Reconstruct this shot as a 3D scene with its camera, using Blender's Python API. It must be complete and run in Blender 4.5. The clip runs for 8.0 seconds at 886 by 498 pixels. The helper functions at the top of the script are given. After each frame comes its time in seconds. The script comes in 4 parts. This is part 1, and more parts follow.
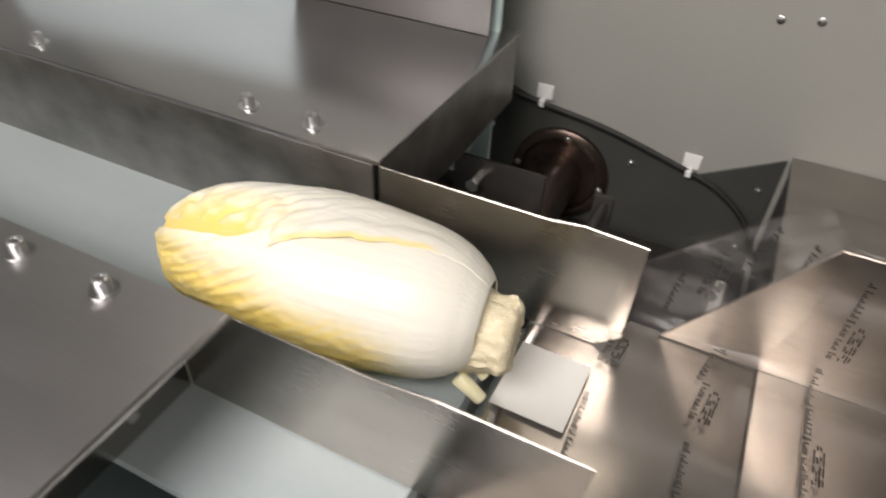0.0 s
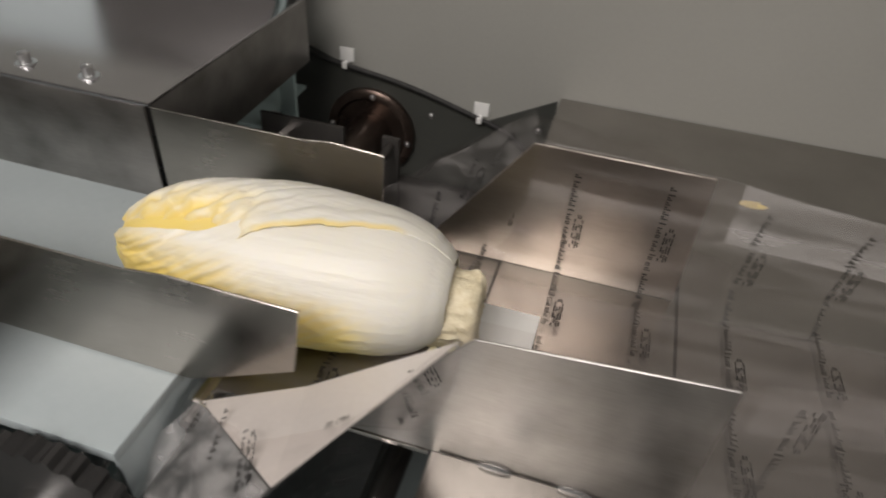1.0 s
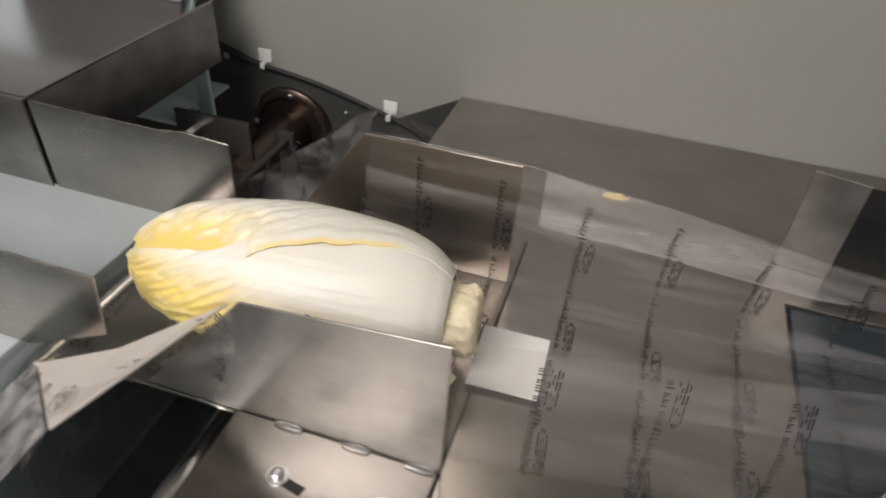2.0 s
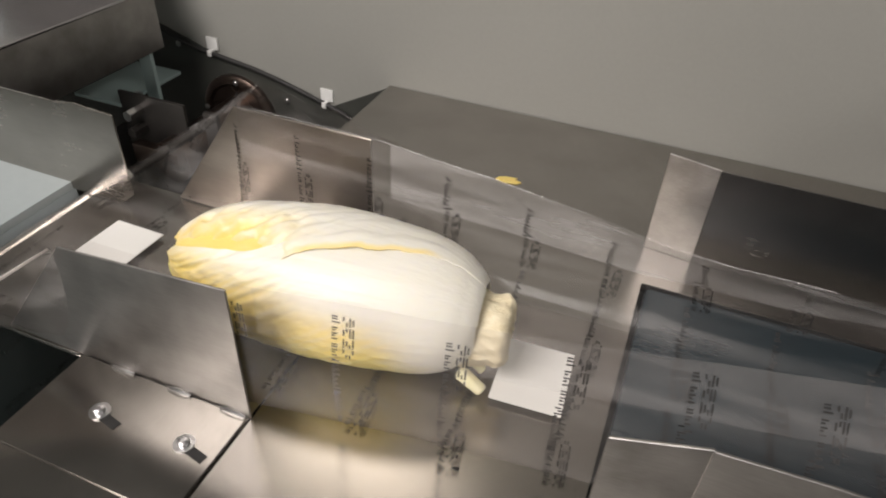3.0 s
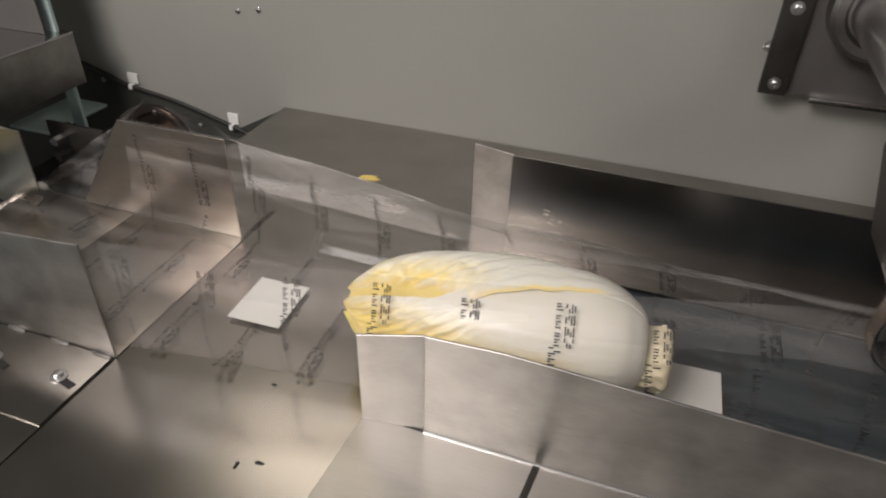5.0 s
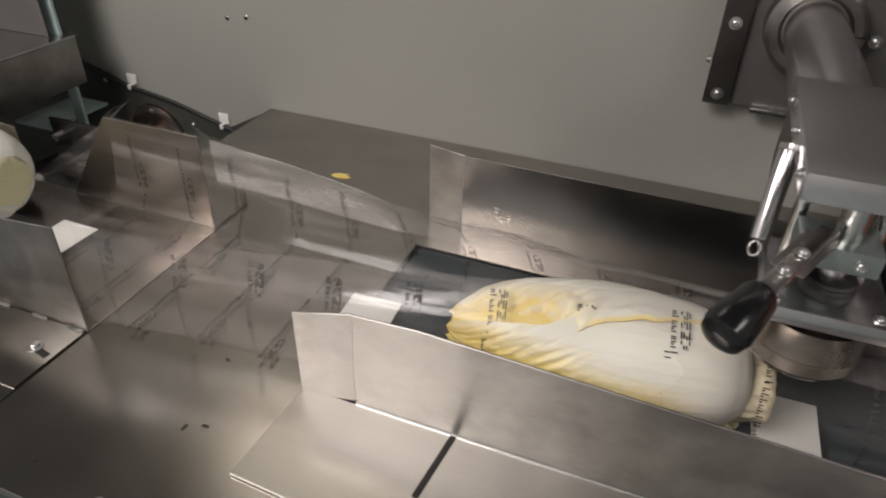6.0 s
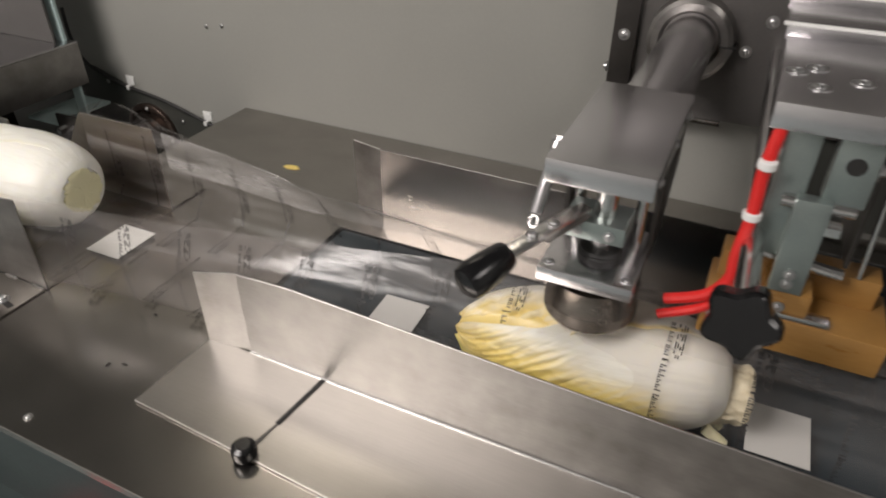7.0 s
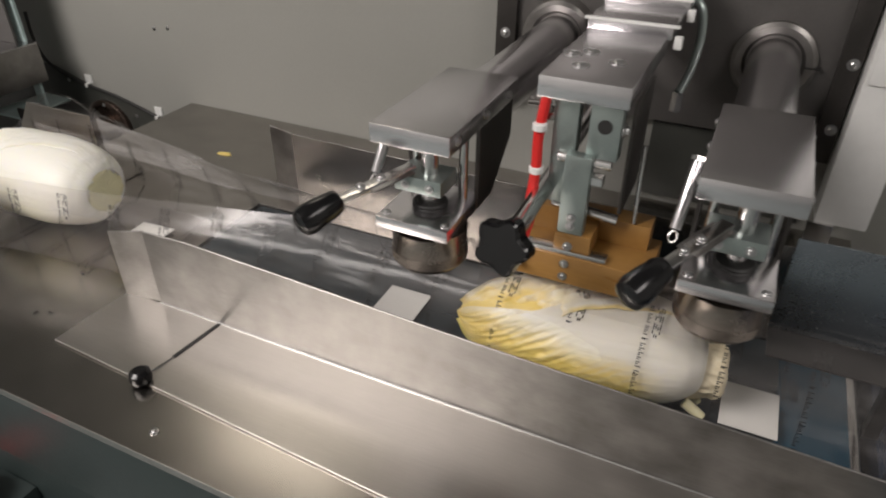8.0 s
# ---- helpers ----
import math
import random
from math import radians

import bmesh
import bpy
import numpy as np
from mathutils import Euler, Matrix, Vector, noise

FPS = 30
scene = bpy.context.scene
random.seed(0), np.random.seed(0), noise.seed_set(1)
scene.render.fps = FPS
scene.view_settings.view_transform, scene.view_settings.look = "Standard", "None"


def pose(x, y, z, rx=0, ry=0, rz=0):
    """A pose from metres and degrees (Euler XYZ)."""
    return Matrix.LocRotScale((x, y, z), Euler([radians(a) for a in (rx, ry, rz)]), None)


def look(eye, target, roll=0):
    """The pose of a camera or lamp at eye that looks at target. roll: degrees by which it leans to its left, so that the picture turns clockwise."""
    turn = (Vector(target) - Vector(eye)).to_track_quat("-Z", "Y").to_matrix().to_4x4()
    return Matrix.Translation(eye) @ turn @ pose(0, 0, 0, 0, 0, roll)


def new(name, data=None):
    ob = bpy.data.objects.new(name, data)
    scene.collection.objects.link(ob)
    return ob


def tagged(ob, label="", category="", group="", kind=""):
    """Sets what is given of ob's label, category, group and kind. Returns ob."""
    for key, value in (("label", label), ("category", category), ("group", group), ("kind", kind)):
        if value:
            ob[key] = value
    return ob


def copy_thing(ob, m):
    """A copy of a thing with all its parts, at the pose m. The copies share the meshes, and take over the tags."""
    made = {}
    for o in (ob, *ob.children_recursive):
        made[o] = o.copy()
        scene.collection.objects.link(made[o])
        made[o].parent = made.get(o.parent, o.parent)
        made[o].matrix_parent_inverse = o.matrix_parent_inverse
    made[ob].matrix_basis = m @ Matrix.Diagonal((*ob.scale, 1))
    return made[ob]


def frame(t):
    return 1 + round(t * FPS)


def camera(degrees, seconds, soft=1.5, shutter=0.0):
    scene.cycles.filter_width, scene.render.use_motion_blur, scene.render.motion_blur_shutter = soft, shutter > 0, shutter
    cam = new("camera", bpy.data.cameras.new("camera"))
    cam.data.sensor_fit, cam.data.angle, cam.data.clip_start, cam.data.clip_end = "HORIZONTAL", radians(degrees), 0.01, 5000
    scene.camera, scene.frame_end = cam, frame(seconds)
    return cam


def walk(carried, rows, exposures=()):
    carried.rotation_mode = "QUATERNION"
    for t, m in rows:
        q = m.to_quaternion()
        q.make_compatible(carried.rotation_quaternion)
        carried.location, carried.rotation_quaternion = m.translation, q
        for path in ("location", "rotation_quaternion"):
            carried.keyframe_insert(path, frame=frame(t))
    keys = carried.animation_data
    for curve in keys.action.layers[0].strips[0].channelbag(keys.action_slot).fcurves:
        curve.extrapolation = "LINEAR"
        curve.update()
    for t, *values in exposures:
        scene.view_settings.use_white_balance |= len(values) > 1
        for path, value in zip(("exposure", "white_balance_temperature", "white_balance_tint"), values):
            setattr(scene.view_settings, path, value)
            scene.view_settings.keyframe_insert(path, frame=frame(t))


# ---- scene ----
PATH = [
    (0, (-0.554, -0.252, 0.45), (-1.195, 1.146, -0.828), 2.7),
    (0.2, (-0.525, -0.267, 0.444), (-1.11, 1.151, -0.84), 3.6),
    (0.5, (-0.497, -0.28, 0.447), (-1.043, 1.149, -0.842), 3.4),
    (0.7, (-0.46, -0.304, 0.442), (-0.949, 1.169, -0.817), 3.5),
    (1, (-0.391, -0.31, 0.442), (-0.765, 1.201, -0.814), 4.5),
    (1.2, (-0.35, -0.333, 0.447), (-0.708, 1.198, -0.788), 3.5),
    (1.5, (-0.308, -0.34, 0.459), (-0.68, 1.188, -0.776), 2.8),
    (1.8, (-0.254, -0.321, 0.466), (-0.661, 1.192, -0.776), 3.1),
    (2, (-0.206, -0.307, 0.464), (-0.636, 1.198, -0.78), 3.7),
    (2.2, (-0.155, -0.3, 0.463), (-0.609, 1.2, -0.779), 3.5),
    (3.3, (0.01, -0.29, 0.466), (-0.54, 1.185, -0.767), 3.1),
    (3.5, (0.022, -0.292, 0.467), (-0.512, 1.178, -0.78), 3.3),
    (4, (0.073, -0.308, 0.468), (-0.446, 1.159, -0.788), 2.9),
    (4.5, (0.166, -0.355, 0.483), (-0.391, 1.166, -0.691), 1.6),
    (5, (0.207, -0.386, 0.502), (-0.322, 1.168, -0.64), 1.3),
    (5.2, (0.223, -0.394, 0.508), (-0.301, 1.172, -0.621), 1.4),
    (6.3, (0.361, -0.421, 0.541), (-0.252, 1.107, -0.594), 1.1),
    (6.5, (0.406, -0.428, 0.552), (-0.229, 1.093, -0.582), 0.6),
    (7, (0.535, -0.448, 0.575), (-0.171, 1.047, -0.55), 0.3),
    (7.5, (0.651, -0.459, 0.576), (-0.038, 1.037, -0.559), 1.9),
    (8, (0.743, -0.512, 0.595), (0.04, 1.005, -0.503), 0.5),
]
cam = camera(67.2, 8.0, soft=2.0, shutter=0.35)
STOPS = [(0, 0.24), (0.5, -0.28), (1, -0.25), (1.2, -0.22), (1.5, 0.0), (2, 0.0), (2.2, 0.05), (3.3, 0.27), (3.5, 0.29), (4, 0.26), (4.5, 0.0), (5, 0.0), (5.2, 0.0), (6.3, -0.12), (6.5, -0.12), (7, 0.06), (7.5, 0.42), (8, 0.0)]
walk(cam, [(t, look(eye, target, roll)) for t, eye, target, roll in PATH], STOPS)

# ---- light ----
scene.view_settings.exposure = 0.0
world = bpy.data.worlds.new("workshop_air")
scene.world = world
world.use_nodes = True
world.node_tree.nodes["Background"].inputs[0].default_value = (0.80, 0.84, 0.86, 1)
world.node_tree.nodes["Background"].inputs[1].default_value = 0.09


def area_lamp(name, at, to, sx, sy, watts, colour):
    data = bpy.data.lights.new(name, "AREA")
    data.shape, data.size, data.size_y = "RECTANGLE", sx, sy
    data.energy, data.color = watts, colour
    lamp = new(name, data)
    lamp.matrix_world = look(at, to)
    return lamp


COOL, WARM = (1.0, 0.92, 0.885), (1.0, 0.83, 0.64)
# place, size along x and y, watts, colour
# All are out of view; the WARM one follows from table highlights.
# East one lights right-hand ends, last one the mirrored rear wall; both added.
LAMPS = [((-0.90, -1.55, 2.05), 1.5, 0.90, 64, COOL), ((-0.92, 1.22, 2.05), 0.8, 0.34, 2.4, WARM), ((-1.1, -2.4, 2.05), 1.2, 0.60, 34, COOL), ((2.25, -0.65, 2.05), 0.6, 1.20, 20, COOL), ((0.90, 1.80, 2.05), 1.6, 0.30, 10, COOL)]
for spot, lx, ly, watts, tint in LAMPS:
    area_lamp("unseen_area_light", spot, (spot[0], spot[1], 0), lx, ly, watts, tint)


# ---- materials ----
def material(name):
    m = bpy.data.materials.new(name)
    m.use_nodes = True
    return m, m.node_tree.nodes, m.node_tree.links, m.node_tree.nodes["Principled BSDF"]


def surface(name, low, high, rough, metal=0.0, scale=(30, 30, 30), fine=(300, 300, 300), bump=0.1, spread=0.12, coat=0.0, cloud=0.9):
    """Two scales of variation over a colour range, with fine relief."""
    m, n, l, b = material(name)
    outs = []
    for k, s in enumerate((scale, fine)):
        mp = n.new("ShaderNodeMapping")
        mp.inputs["Scale"].default_value = s
        tx = n.new("ShaderNodeTexNoise")
        tx.inputs["Scale"].default_value = 1.0
        tx.inputs["Detail"].default_value = 5.0 if k == 0 else 3.0
        co = n.new("ShaderNodeTexCoord")
        l.new(co.outputs["Object"], mp.inputs[0])
        l.new(mp.outputs[0], tx.inputs["Vector"])
        outs.append(tx.outputs["Fac"])
    add = n.new("ShaderNodeMath")
    add.operation = "MULTIPLY_ADD"
    l.new(outs[1], add.inputs[0])
    add.inputs[1].default_value = 0.45
    half = n.new("ShaderNodeMath")
    half.operation = "MULTIPLY_ADD"
    l.new(outs[0], half.inputs[0])
    half.inputs[1].default_value, half.inputs[2].default_value = cloud, 0.27 - cloud / 2
    l.new(half.outputs[0], add.inputs[2])
    add.use_clamp = True
    mix = n.new("ShaderNodeMix")
    mix.data_type = "RGBA"
    l.new(add.outputs[0], mix.inputs["Factor"])
    mix.inputs["A"].default_value, mix.inputs["B"].default_value = (*low, 1), (*high, 1)
    l.new(mix.outputs["Result"], b.inputs["Base Color"])
    rr = n.new("ShaderNodeMapRange")
    l.new(add.outputs[0], rr.inputs[0])
    rr.inputs["To Min"].default_value, rr.inputs["To Max"].default_value = max(0.02, rough - spread), rough + spread
    l.new(rr.outputs[0], b.inputs["Roughness"])
    bp = n.new("ShaderNodeBump")
    bp.inputs["Strength"].default_value, bp.inputs["Distance"].default_value = bump, 0.001
    l.new(outs[1], bp.inputs["Height"])
    l.new(bp.outputs[0], b.inputs["Normal"])
    b.inputs["Metallic"].default_value = metal
    b.inputs["Coat Weight"].default_value = coat
    return m


STEEL = surface("brushed_stainless_steel", (0.21, 0.202, 0.192), (0.42, 0.403, 0.386), 0.41, 1.0, (20, 24, 24), (40, 900, 900), 0.10, 0.07, cloud=1.7)
POLISHED = surface("polished_stainless_sheet", (0.34, 0.315, 0.285), (0.50, 0.47, 0.43), 0.25, 1.0, (13, 13, 20), (60, 500, 500), 0.06, 0.06, cloud=1.8)
TABLE_STEEL = surface("scuffed_stainless_sheet", (0.31, 0.292, 0.271), (0.46, 0.436, 0.406), 0.25, 1.0, (11, 14, 14), (500, 60, 500), 0.010, 0.03, cloud=1.1)
COVER_STEEL = surface("satin_steel_cover", (0.50, 0.495, 0.505), (0.70, 0.69, 0.70), 0.24, 1.0, (3, 9, 9), (30, 700, 700), 0.05, 0.05, cloud=1.3)
SATIN_COVER = surface("satin_front_cover", (0.46, 0.455, 0.465), (0.62, 0.61, 0.62), 0.40, 1.0, (3, 9, 9), (30, 700, 700), 0.06, 0.05, cloud=1.3)
# Darker copy of POLISHED; its dark reflection is put into the colour.
DARK_REFLECT = surface("dark_reflection_sheet", (0.26, 0.247, 0.234), (0.40, 0.38, 0.36), 0.25, 1.0, (9, 9, 14), (60, 500, 500), 0.03, 0.04, cloud=1.2)
BLUE_STEEL = surface("blue_grey_steel_sheet", (0.16, 0.19, 0.215), (0.26, 0.29, 0.32), 0.28, 0.9, (8, 8, 8), (300, 300, 300), 0.06)
# Tan of a warm cabbage reflection, put into the steel's colour.
TAN_REFLECT = surface("tan_reflection_sheet", (0.33, 0.297, 0.26), (0.49, 0.448, 0.40), 0.33, 1.0, (13, 13, 20), (60, 500, 500), 0.06, 0.06, cloud=1.8)
DARK_STEEL = surface("blackened_steel", (0.045, 0.042, 0.040), (0.10, 0.092, 0.085), 0.42, 0.7, (20, 20, 20), (300, 300, 300), 0.15)
BROWN_STEEL = surface("oiled_brown_steel", (0.22, 0.185, 0.16), (0.40, 0.35, 0.31), 0.24, 0.9, (25, 25, 25), (500, 500, 500), 0.12)
# Darker copy of BROWN_STEEL; the bay's shade is in its colour.
BAY_BROWN = surface("shaded_brown_steel", (0.065, 0.046, 0.038), (0.15, 0.115, 0.095), 0.30, 0.9, (25, 25, 25), (500, 500, 500), 0.12)
GREY_STEEL = surface("grey_zinc_plated_steel", (0.26, 0.31, 0.30), (0.39, 0.44, 0.42), 0.34, 0.8, (30, 30, 30), (400, 400, 400), 0.1)
ALUMINIUM = surface("milled_aluminium", (0.60, 0.585, 0.60), (0.84, 0.82, 0.835), 0.24, 1.0, (9, 12, 12), (60, 900, 900), 0.012, 0.04, cloud=0.9)
CHROME = surface("bright_plated_steel", (0.62, 0.61, 0.60), (0.78, 0.77, 0.76), 0.21, 1.0, (80, 80, 80), (600, 600, 600), 0.05, 0.06)
BOLT_STEEL = surface("zinc_bolt_steel", (0.46, 0.46, 0.46), (0.62, 0.62, 0.62), 0.33, 1.0, (80, 80, 80), (600, 600, 600), 0.05, 0.06)
WALL_PAINT = surface("grey_wall_enamel", (0.275, 0.274, 0.252), (0.325, 0.324, 0.297), 0.5, 0.0, (4, 4, 4), (160, 160, 160), 0.06, 0.08)
PALE_PAINT = surface("pale_blue_grey_enamel", (0.52, 0.60, 0.61), (0.60, 0.68, 0.69), 0.38, 0.0, (6, 6, 6), (120, 120, 120), 0.05)
# Darker tone of PALE_PAINT.
BED_PAINT = surface("bed_blue_grey_enamel", (0.34, 0.39, 0.40), (0.42, 0.47, 0.48), 0.33, 0.0, (6, 6, 6), (120, 120, 120), 0.05)
TEAL_PAINT = surface("teal_grey_enamel", (0.36, 0.47, 0.46), (0.46, 0.57, 0.56), 0.4, 0.0, (9, 9, 9), (120, 120, 120), 0.05)
DARK_PAINT = surface("dark_green_machine_paint", (0.012, 0.020, 0.020), (0.03, 0.042, 0.04), 0.5, 0.0, (8, 8, 8), (200, 200, 200), 0.08)
# Shade on the back panel, put into the colour of two sheets.
OLIVE_SHADE = surface("dark_olive_shade", (0.036, 0.038, 0.034), (0.058, 0.060, 0.053), 0.45, 0.0, (9, 9, 9), (160, 160, 160), 0.06)
BELT = surface("dark_blue_grey_belt", (0.004, 0.014, 0.021), (0.009, 0.026, 0.037), 0.30, 0.0, (6, 14, 6), (50, 400, 400), 0.2, 0.10)
BLACK = surface("black_plastic", (0.003, 0.003, 0.0035), (0.008, 0.008, 0.0085), 0.22, 0.0, (40, 40, 40), (500, 500, 500), 0.06, 0.06)
MID_STEEL = surface("dark_grey_painted_steel", (0.095, 0.090, 0.086), (0.15, 0.142, 0.136), 0.40, 0.3, (14, 14, 14), (200, 200, 200), 0.1)
RUBBER = surface("black_rubber", (0.010, 0.010, 0.010), (0.022, 0.021, 0.020), 0.55, 0.0, (40, 40, 40), (500, 500, 500), 0.2)
RED = surface("red_cable_sleeve", (0.55, 0.012, 0.012), (0.75, 0.03, 0.025), 0.38, 0.0, (60, 60, 60), (500, 500, 500), 0.1)
OCHRE = surface("ochre_resin_board", (0.26, 0.13, 0.035), (0.42, 0.23, 0.07), 0.32, 0.0, (15, 15, 60), (90, 90, 500), 0.12)
WHITE = surface("white_nylon", (0.74, 0.74, 0.72), (0.84, 0.84, 0.82), 0.40, 0.0, (50, 50, 50), (400, 400, 400), 0.04)
CARD = surface("white_printed_patch", (0.74, 0.735, 0.70), (0.80, 0.795, 0.765), 0.55, 0.0, (30, 30, 30), (500, 500, 500), 0.05)
INK = surface("black_ink", (0.010, 0.009, 0.009), (0.03, 0.028, 0.026), 0.5, 0.0, (60, 60, 60), (900, 900, 900), 0.02)
FOOT_STEEL = surface("pale_brushed_foot_sheet", (0.38, 0.363, 0.34), (0.54, 0.518, 0.488), 0.33, 1.0, (9, 11, 11), (30, 900, 900), 0.05, 0.04, cloud=0.8)
# Paleness stands in for the bright sheen of the film over the plow.
PLOW_STEEL = surface("pale_sheen_steel", (0.66, 0.61, 0.57), (0.82, 0.77, 0.73), 0.45, 0.30, (12, 12, 12), (200, 200, 200), 0.1)
FLOOR_PAINT = surface("workshop_floor_paint", (0.16, 0.19, 0.19), (0.24, 0.27, 0.27), 0.45, 0.0, (2, 2, 2), (60, 60, 60), 0.1)
ROOM_PAINT = surface("room_shell_paint", (0.50, 0.50, 0.485), (0.58, 0.58, 0.565), 0.7, 0.0, (1.2, 1.2, 1.2), (40, 40, 40), 0.05)
CEILING_PAINT = surface("grey_ceiling_paint", (0.20, 0.20, 0.193), (0.27, 0.27, 0.26), 0.7, 0.0, (1.2, 1.2, 1.2), (40, 40, 40), 0.05)
STUMP = surface("cut_cabbage_stump", (0.55, 0.45, 0.25), (0.90, 0.84, 0.66), 0.6, 0.0, (90, 160, 160), (300, 500, 500), 1.0)


BLUE_PAINT = surface("blue_end_tone", (0.006, 0.036, 0.064), (0.011, 0.058, 0.094), 0.20, 0.0, (7, 7, 7), (200, 200, 200), 0.05)
NAVY = surface("navy_enamel", (0.005, 0.012, 0.030), (0.010, 0.022, 0.048), 0.25, 0.0, (6, 6, 6), (200, 200, 200), 0.05)


def glow(name, colour, strength):
    m, n, l, b = material(name)
    b.inputs["Emission Color"].default_value = (*colour, 1)
    b.inputs["Emission Strength"].default_value = strength
    return m


PANEL_GLOW = glow("unseen_panel_glow", (1.0, 0.97, 0.91), 2.0)


def film_material(name, haze_most):
    m, n, l, b = material(name)
    out = n["Material Output"]
    n.remove(b)
    clear = n.new("ShaderNodeBsdfTransparent")
    clear.inputs[0].default_value = (0.95, 0.935, 0.93, 1)
    gloss = n.new("ShaderNodeBsdfGlossy")
    gloss.inputs["Roughness"].default_value = 0.23
    co = n.new("ShaderNodeTexCoord")
    mp = n.new("ShaderNodeMapping")
    mp.inputs["Scale"].default_value = (14, 26, 26)
    tx = n.new("ShaderNodeTexNoise")
    tx.inputs["Scale"].default_value, tx.inputs["Detail"].default_value, tx.inputs["Distortion"].default_value = 1.0, 4.0, 1.2
    l.new(co.outputs["Object"], mp.inputs[0])
    l.new(mp.outputs[0], tx.inputs["Vector"])
    bp = n.new("ShaderNodeBump")
    bp.inputs["Strength"].default_value, bp.inputs["Distance"].default_value = 0.25, 0.005
    l.new(tx.outputs["Fac"], bp.inputs["Height"])
    l.new(bp.outputs[0], gloss.inputs["Normal"])
    lw = n.new("ShaderNodeLayerWeight")
    lw.inputs["Blend"].default_value = 0.5
    l.new(bp.outputs[0], lw.inputs["Normal"])
    pw = n.new("ShaderNodeMath")
    pw.operation = "POWER"
    pw.inputs[1].default_value = 4.0
    l.new(lw.outputs["Facing"], pw.inputs[0])
    k = n.new("ShaderNodeMath")
    k.operation = "MULTIPLY_ADD"
    k.inputs[1].default_value, k.inputs[2].default_value = 0.20, 0.026
    k.use_clamp = True
    l.new(pw.outputs[0], k.inputs[0])
    mix = n.new("ShaderNodeMixShader")
    l.new(k.outputs[0], mix.inputs[0])
    # soft sheen in streaks along the web, painted as diffuse haze
    haze = n.new("ShaderNodeBsdfDiffuse")
    haze.inputs[0].default_value = (0.80, 0.77, 0.75, 1)
    hm = n.new("ShaderNodeMapping")
    hm.inputs["Scale"].default_value = (3.0, 34, 34)
    hx = n.new("ShaderNodeTexNoise")
    hx.inputs["Scale"].default_value, hx.inputs["Detail"].default_value, hx.inputs["Distortion"].default_value = 1.0, 4.0, 0.6
    l.new(co.outputs["Object"], hm.inputs[0])
    l.new(hm.outputs[0], hx.inputs["Vector"])
    hr = n.new("ShaderNodeMapRange")
    hr.inputs["From Min"].default_value, hr.inputs["From Max"].default_value = 0.46, 0.78
    hr.inputs["To Min"].default_value, hr.inputs["To Max"].default_value = 0.02, haze_most
    l.new(hx.outputs["Fac"], hr.inputs[0])
    hazy = n.new("ShaderNodeMixShader")
    l.new(hr.outputs[0], hazy.inputs[0])
    l.new(clear.outputs[0], hazy.inputs[1])
    l.new(haze.outputs[0], hazy.inputs[2])
    l.new(hazy.outputs[0], mix.inputs[1])
    l.new(gloss.outputs[0], mix.inputs[2])
    l.new(mix.outputs[0], out.inputs["Surface"])
    return m


# Copies of one film differ in painted haze, most where sheen should show.
FILM = film_material("clear_wrapping_film", 0.13)
FILM_CLEAR = film_material("clearest_wrapping_film", 0.055)
FILM_SIDE = film_material("sheen_painted_film", 0.21)


def film_edge_material():
    m, n, l, b = material("film_edge_glint")
    n.remove(b)
    clear = n.new("ShaderNodeBsdfTransparent")
    gloss = n.new("ShaderNodeBsdfGlossy")
    gloss.inputs["Roughness"].default_value = 0.25
    mix = n.new("ShaderNodeMixShader")
    mix.inputs[0].default_value = 0.20
    l.new(clear.outputs[0], mix.inputs[1])
    l.new(gloss.outputs[0], mix.inputs[2])
    l.new(mix.outputs[0], n["Material Output"].inputs["Surface"])
    return m


FILM_EDGE = film_edge_material()


def film_hem_material(name, least, most, shine):
    m, n, l, b = material(name)
    n.remove(b)
    clear = n.new("ShaderNodeBsdfTransparent")
    haze = n.new("ShaderNodeBsdfDiffuse")
    haze.inputs[0].default_value = (0.8, 0.78, 0.77, 1)
    gloss = n.new("ShaderNodeBsdfGlossy")
    gloss.inputs["Roughness"].default_value = 0.22
    co = n.new("ShaderNodeTexCoord")
    tx = n.new("ShaderNodeTexNoise")
    tx.inputs["Scale"].default_value, tx.inputs["Detail"].default_value = 1.0, 4.0
    mp = n.new("ShaderNodeMapping")
    mp.inputs["Scale"].default_value = (7, 55, 55)
    l.new(co.outputs["Object"], mp.inputs[0])
    l.new(mp.outputs[0], tx.inputs["Vector"])
    bp = n.new("ShaderNodeBump")
    bp.inputs["Strength"].default_value, bp.inputs["Distance"].default_value = 0.5, 0.006
    l.new(tx.outputs["Fac"], bp.inputs["Height"])
    l.new(bp.outputs[0], gloss.inputs["Normal"])
    mr = n.new("ShaderNodeMapRange")
    mr.inputs["From Min"].default_value, mr.inputs["From Max"].default_value = 0.35, 0.7
    mr.inputs["To Min"].default_value, mr.inputs["To Max"].default_value = least, most
    l.new(tx.outputs["Fac"], mr.inputs[0])
    m1 = n.new("ShaderNodeMixShader")
    l.new(mr.outputs[0], m1.inputs[0])
    l.new(clear.outputs[0], m1.inputs[1])
    l.new(haze.outputs[0], m1.inputs[2])
    m2 = n.new("ShaderNodeMixShader")
    m2.inputs[0].default_value = shine
    l.new(m1.outputs[0], m2.inputs[1])
    l.new(gloss.outputs[0], m2.inputs[2])
    l.new(m2.outputs[0], n["Material Output"].inputs["Surface"])
    return m


FILM_HEM = film_hem_material("hazy_film_hem", 0.08, 0.38, 0.08)
FILM_HEM_THIN = film_hem_material("thin_film_hem", 0.02, 0.09, 0.04)


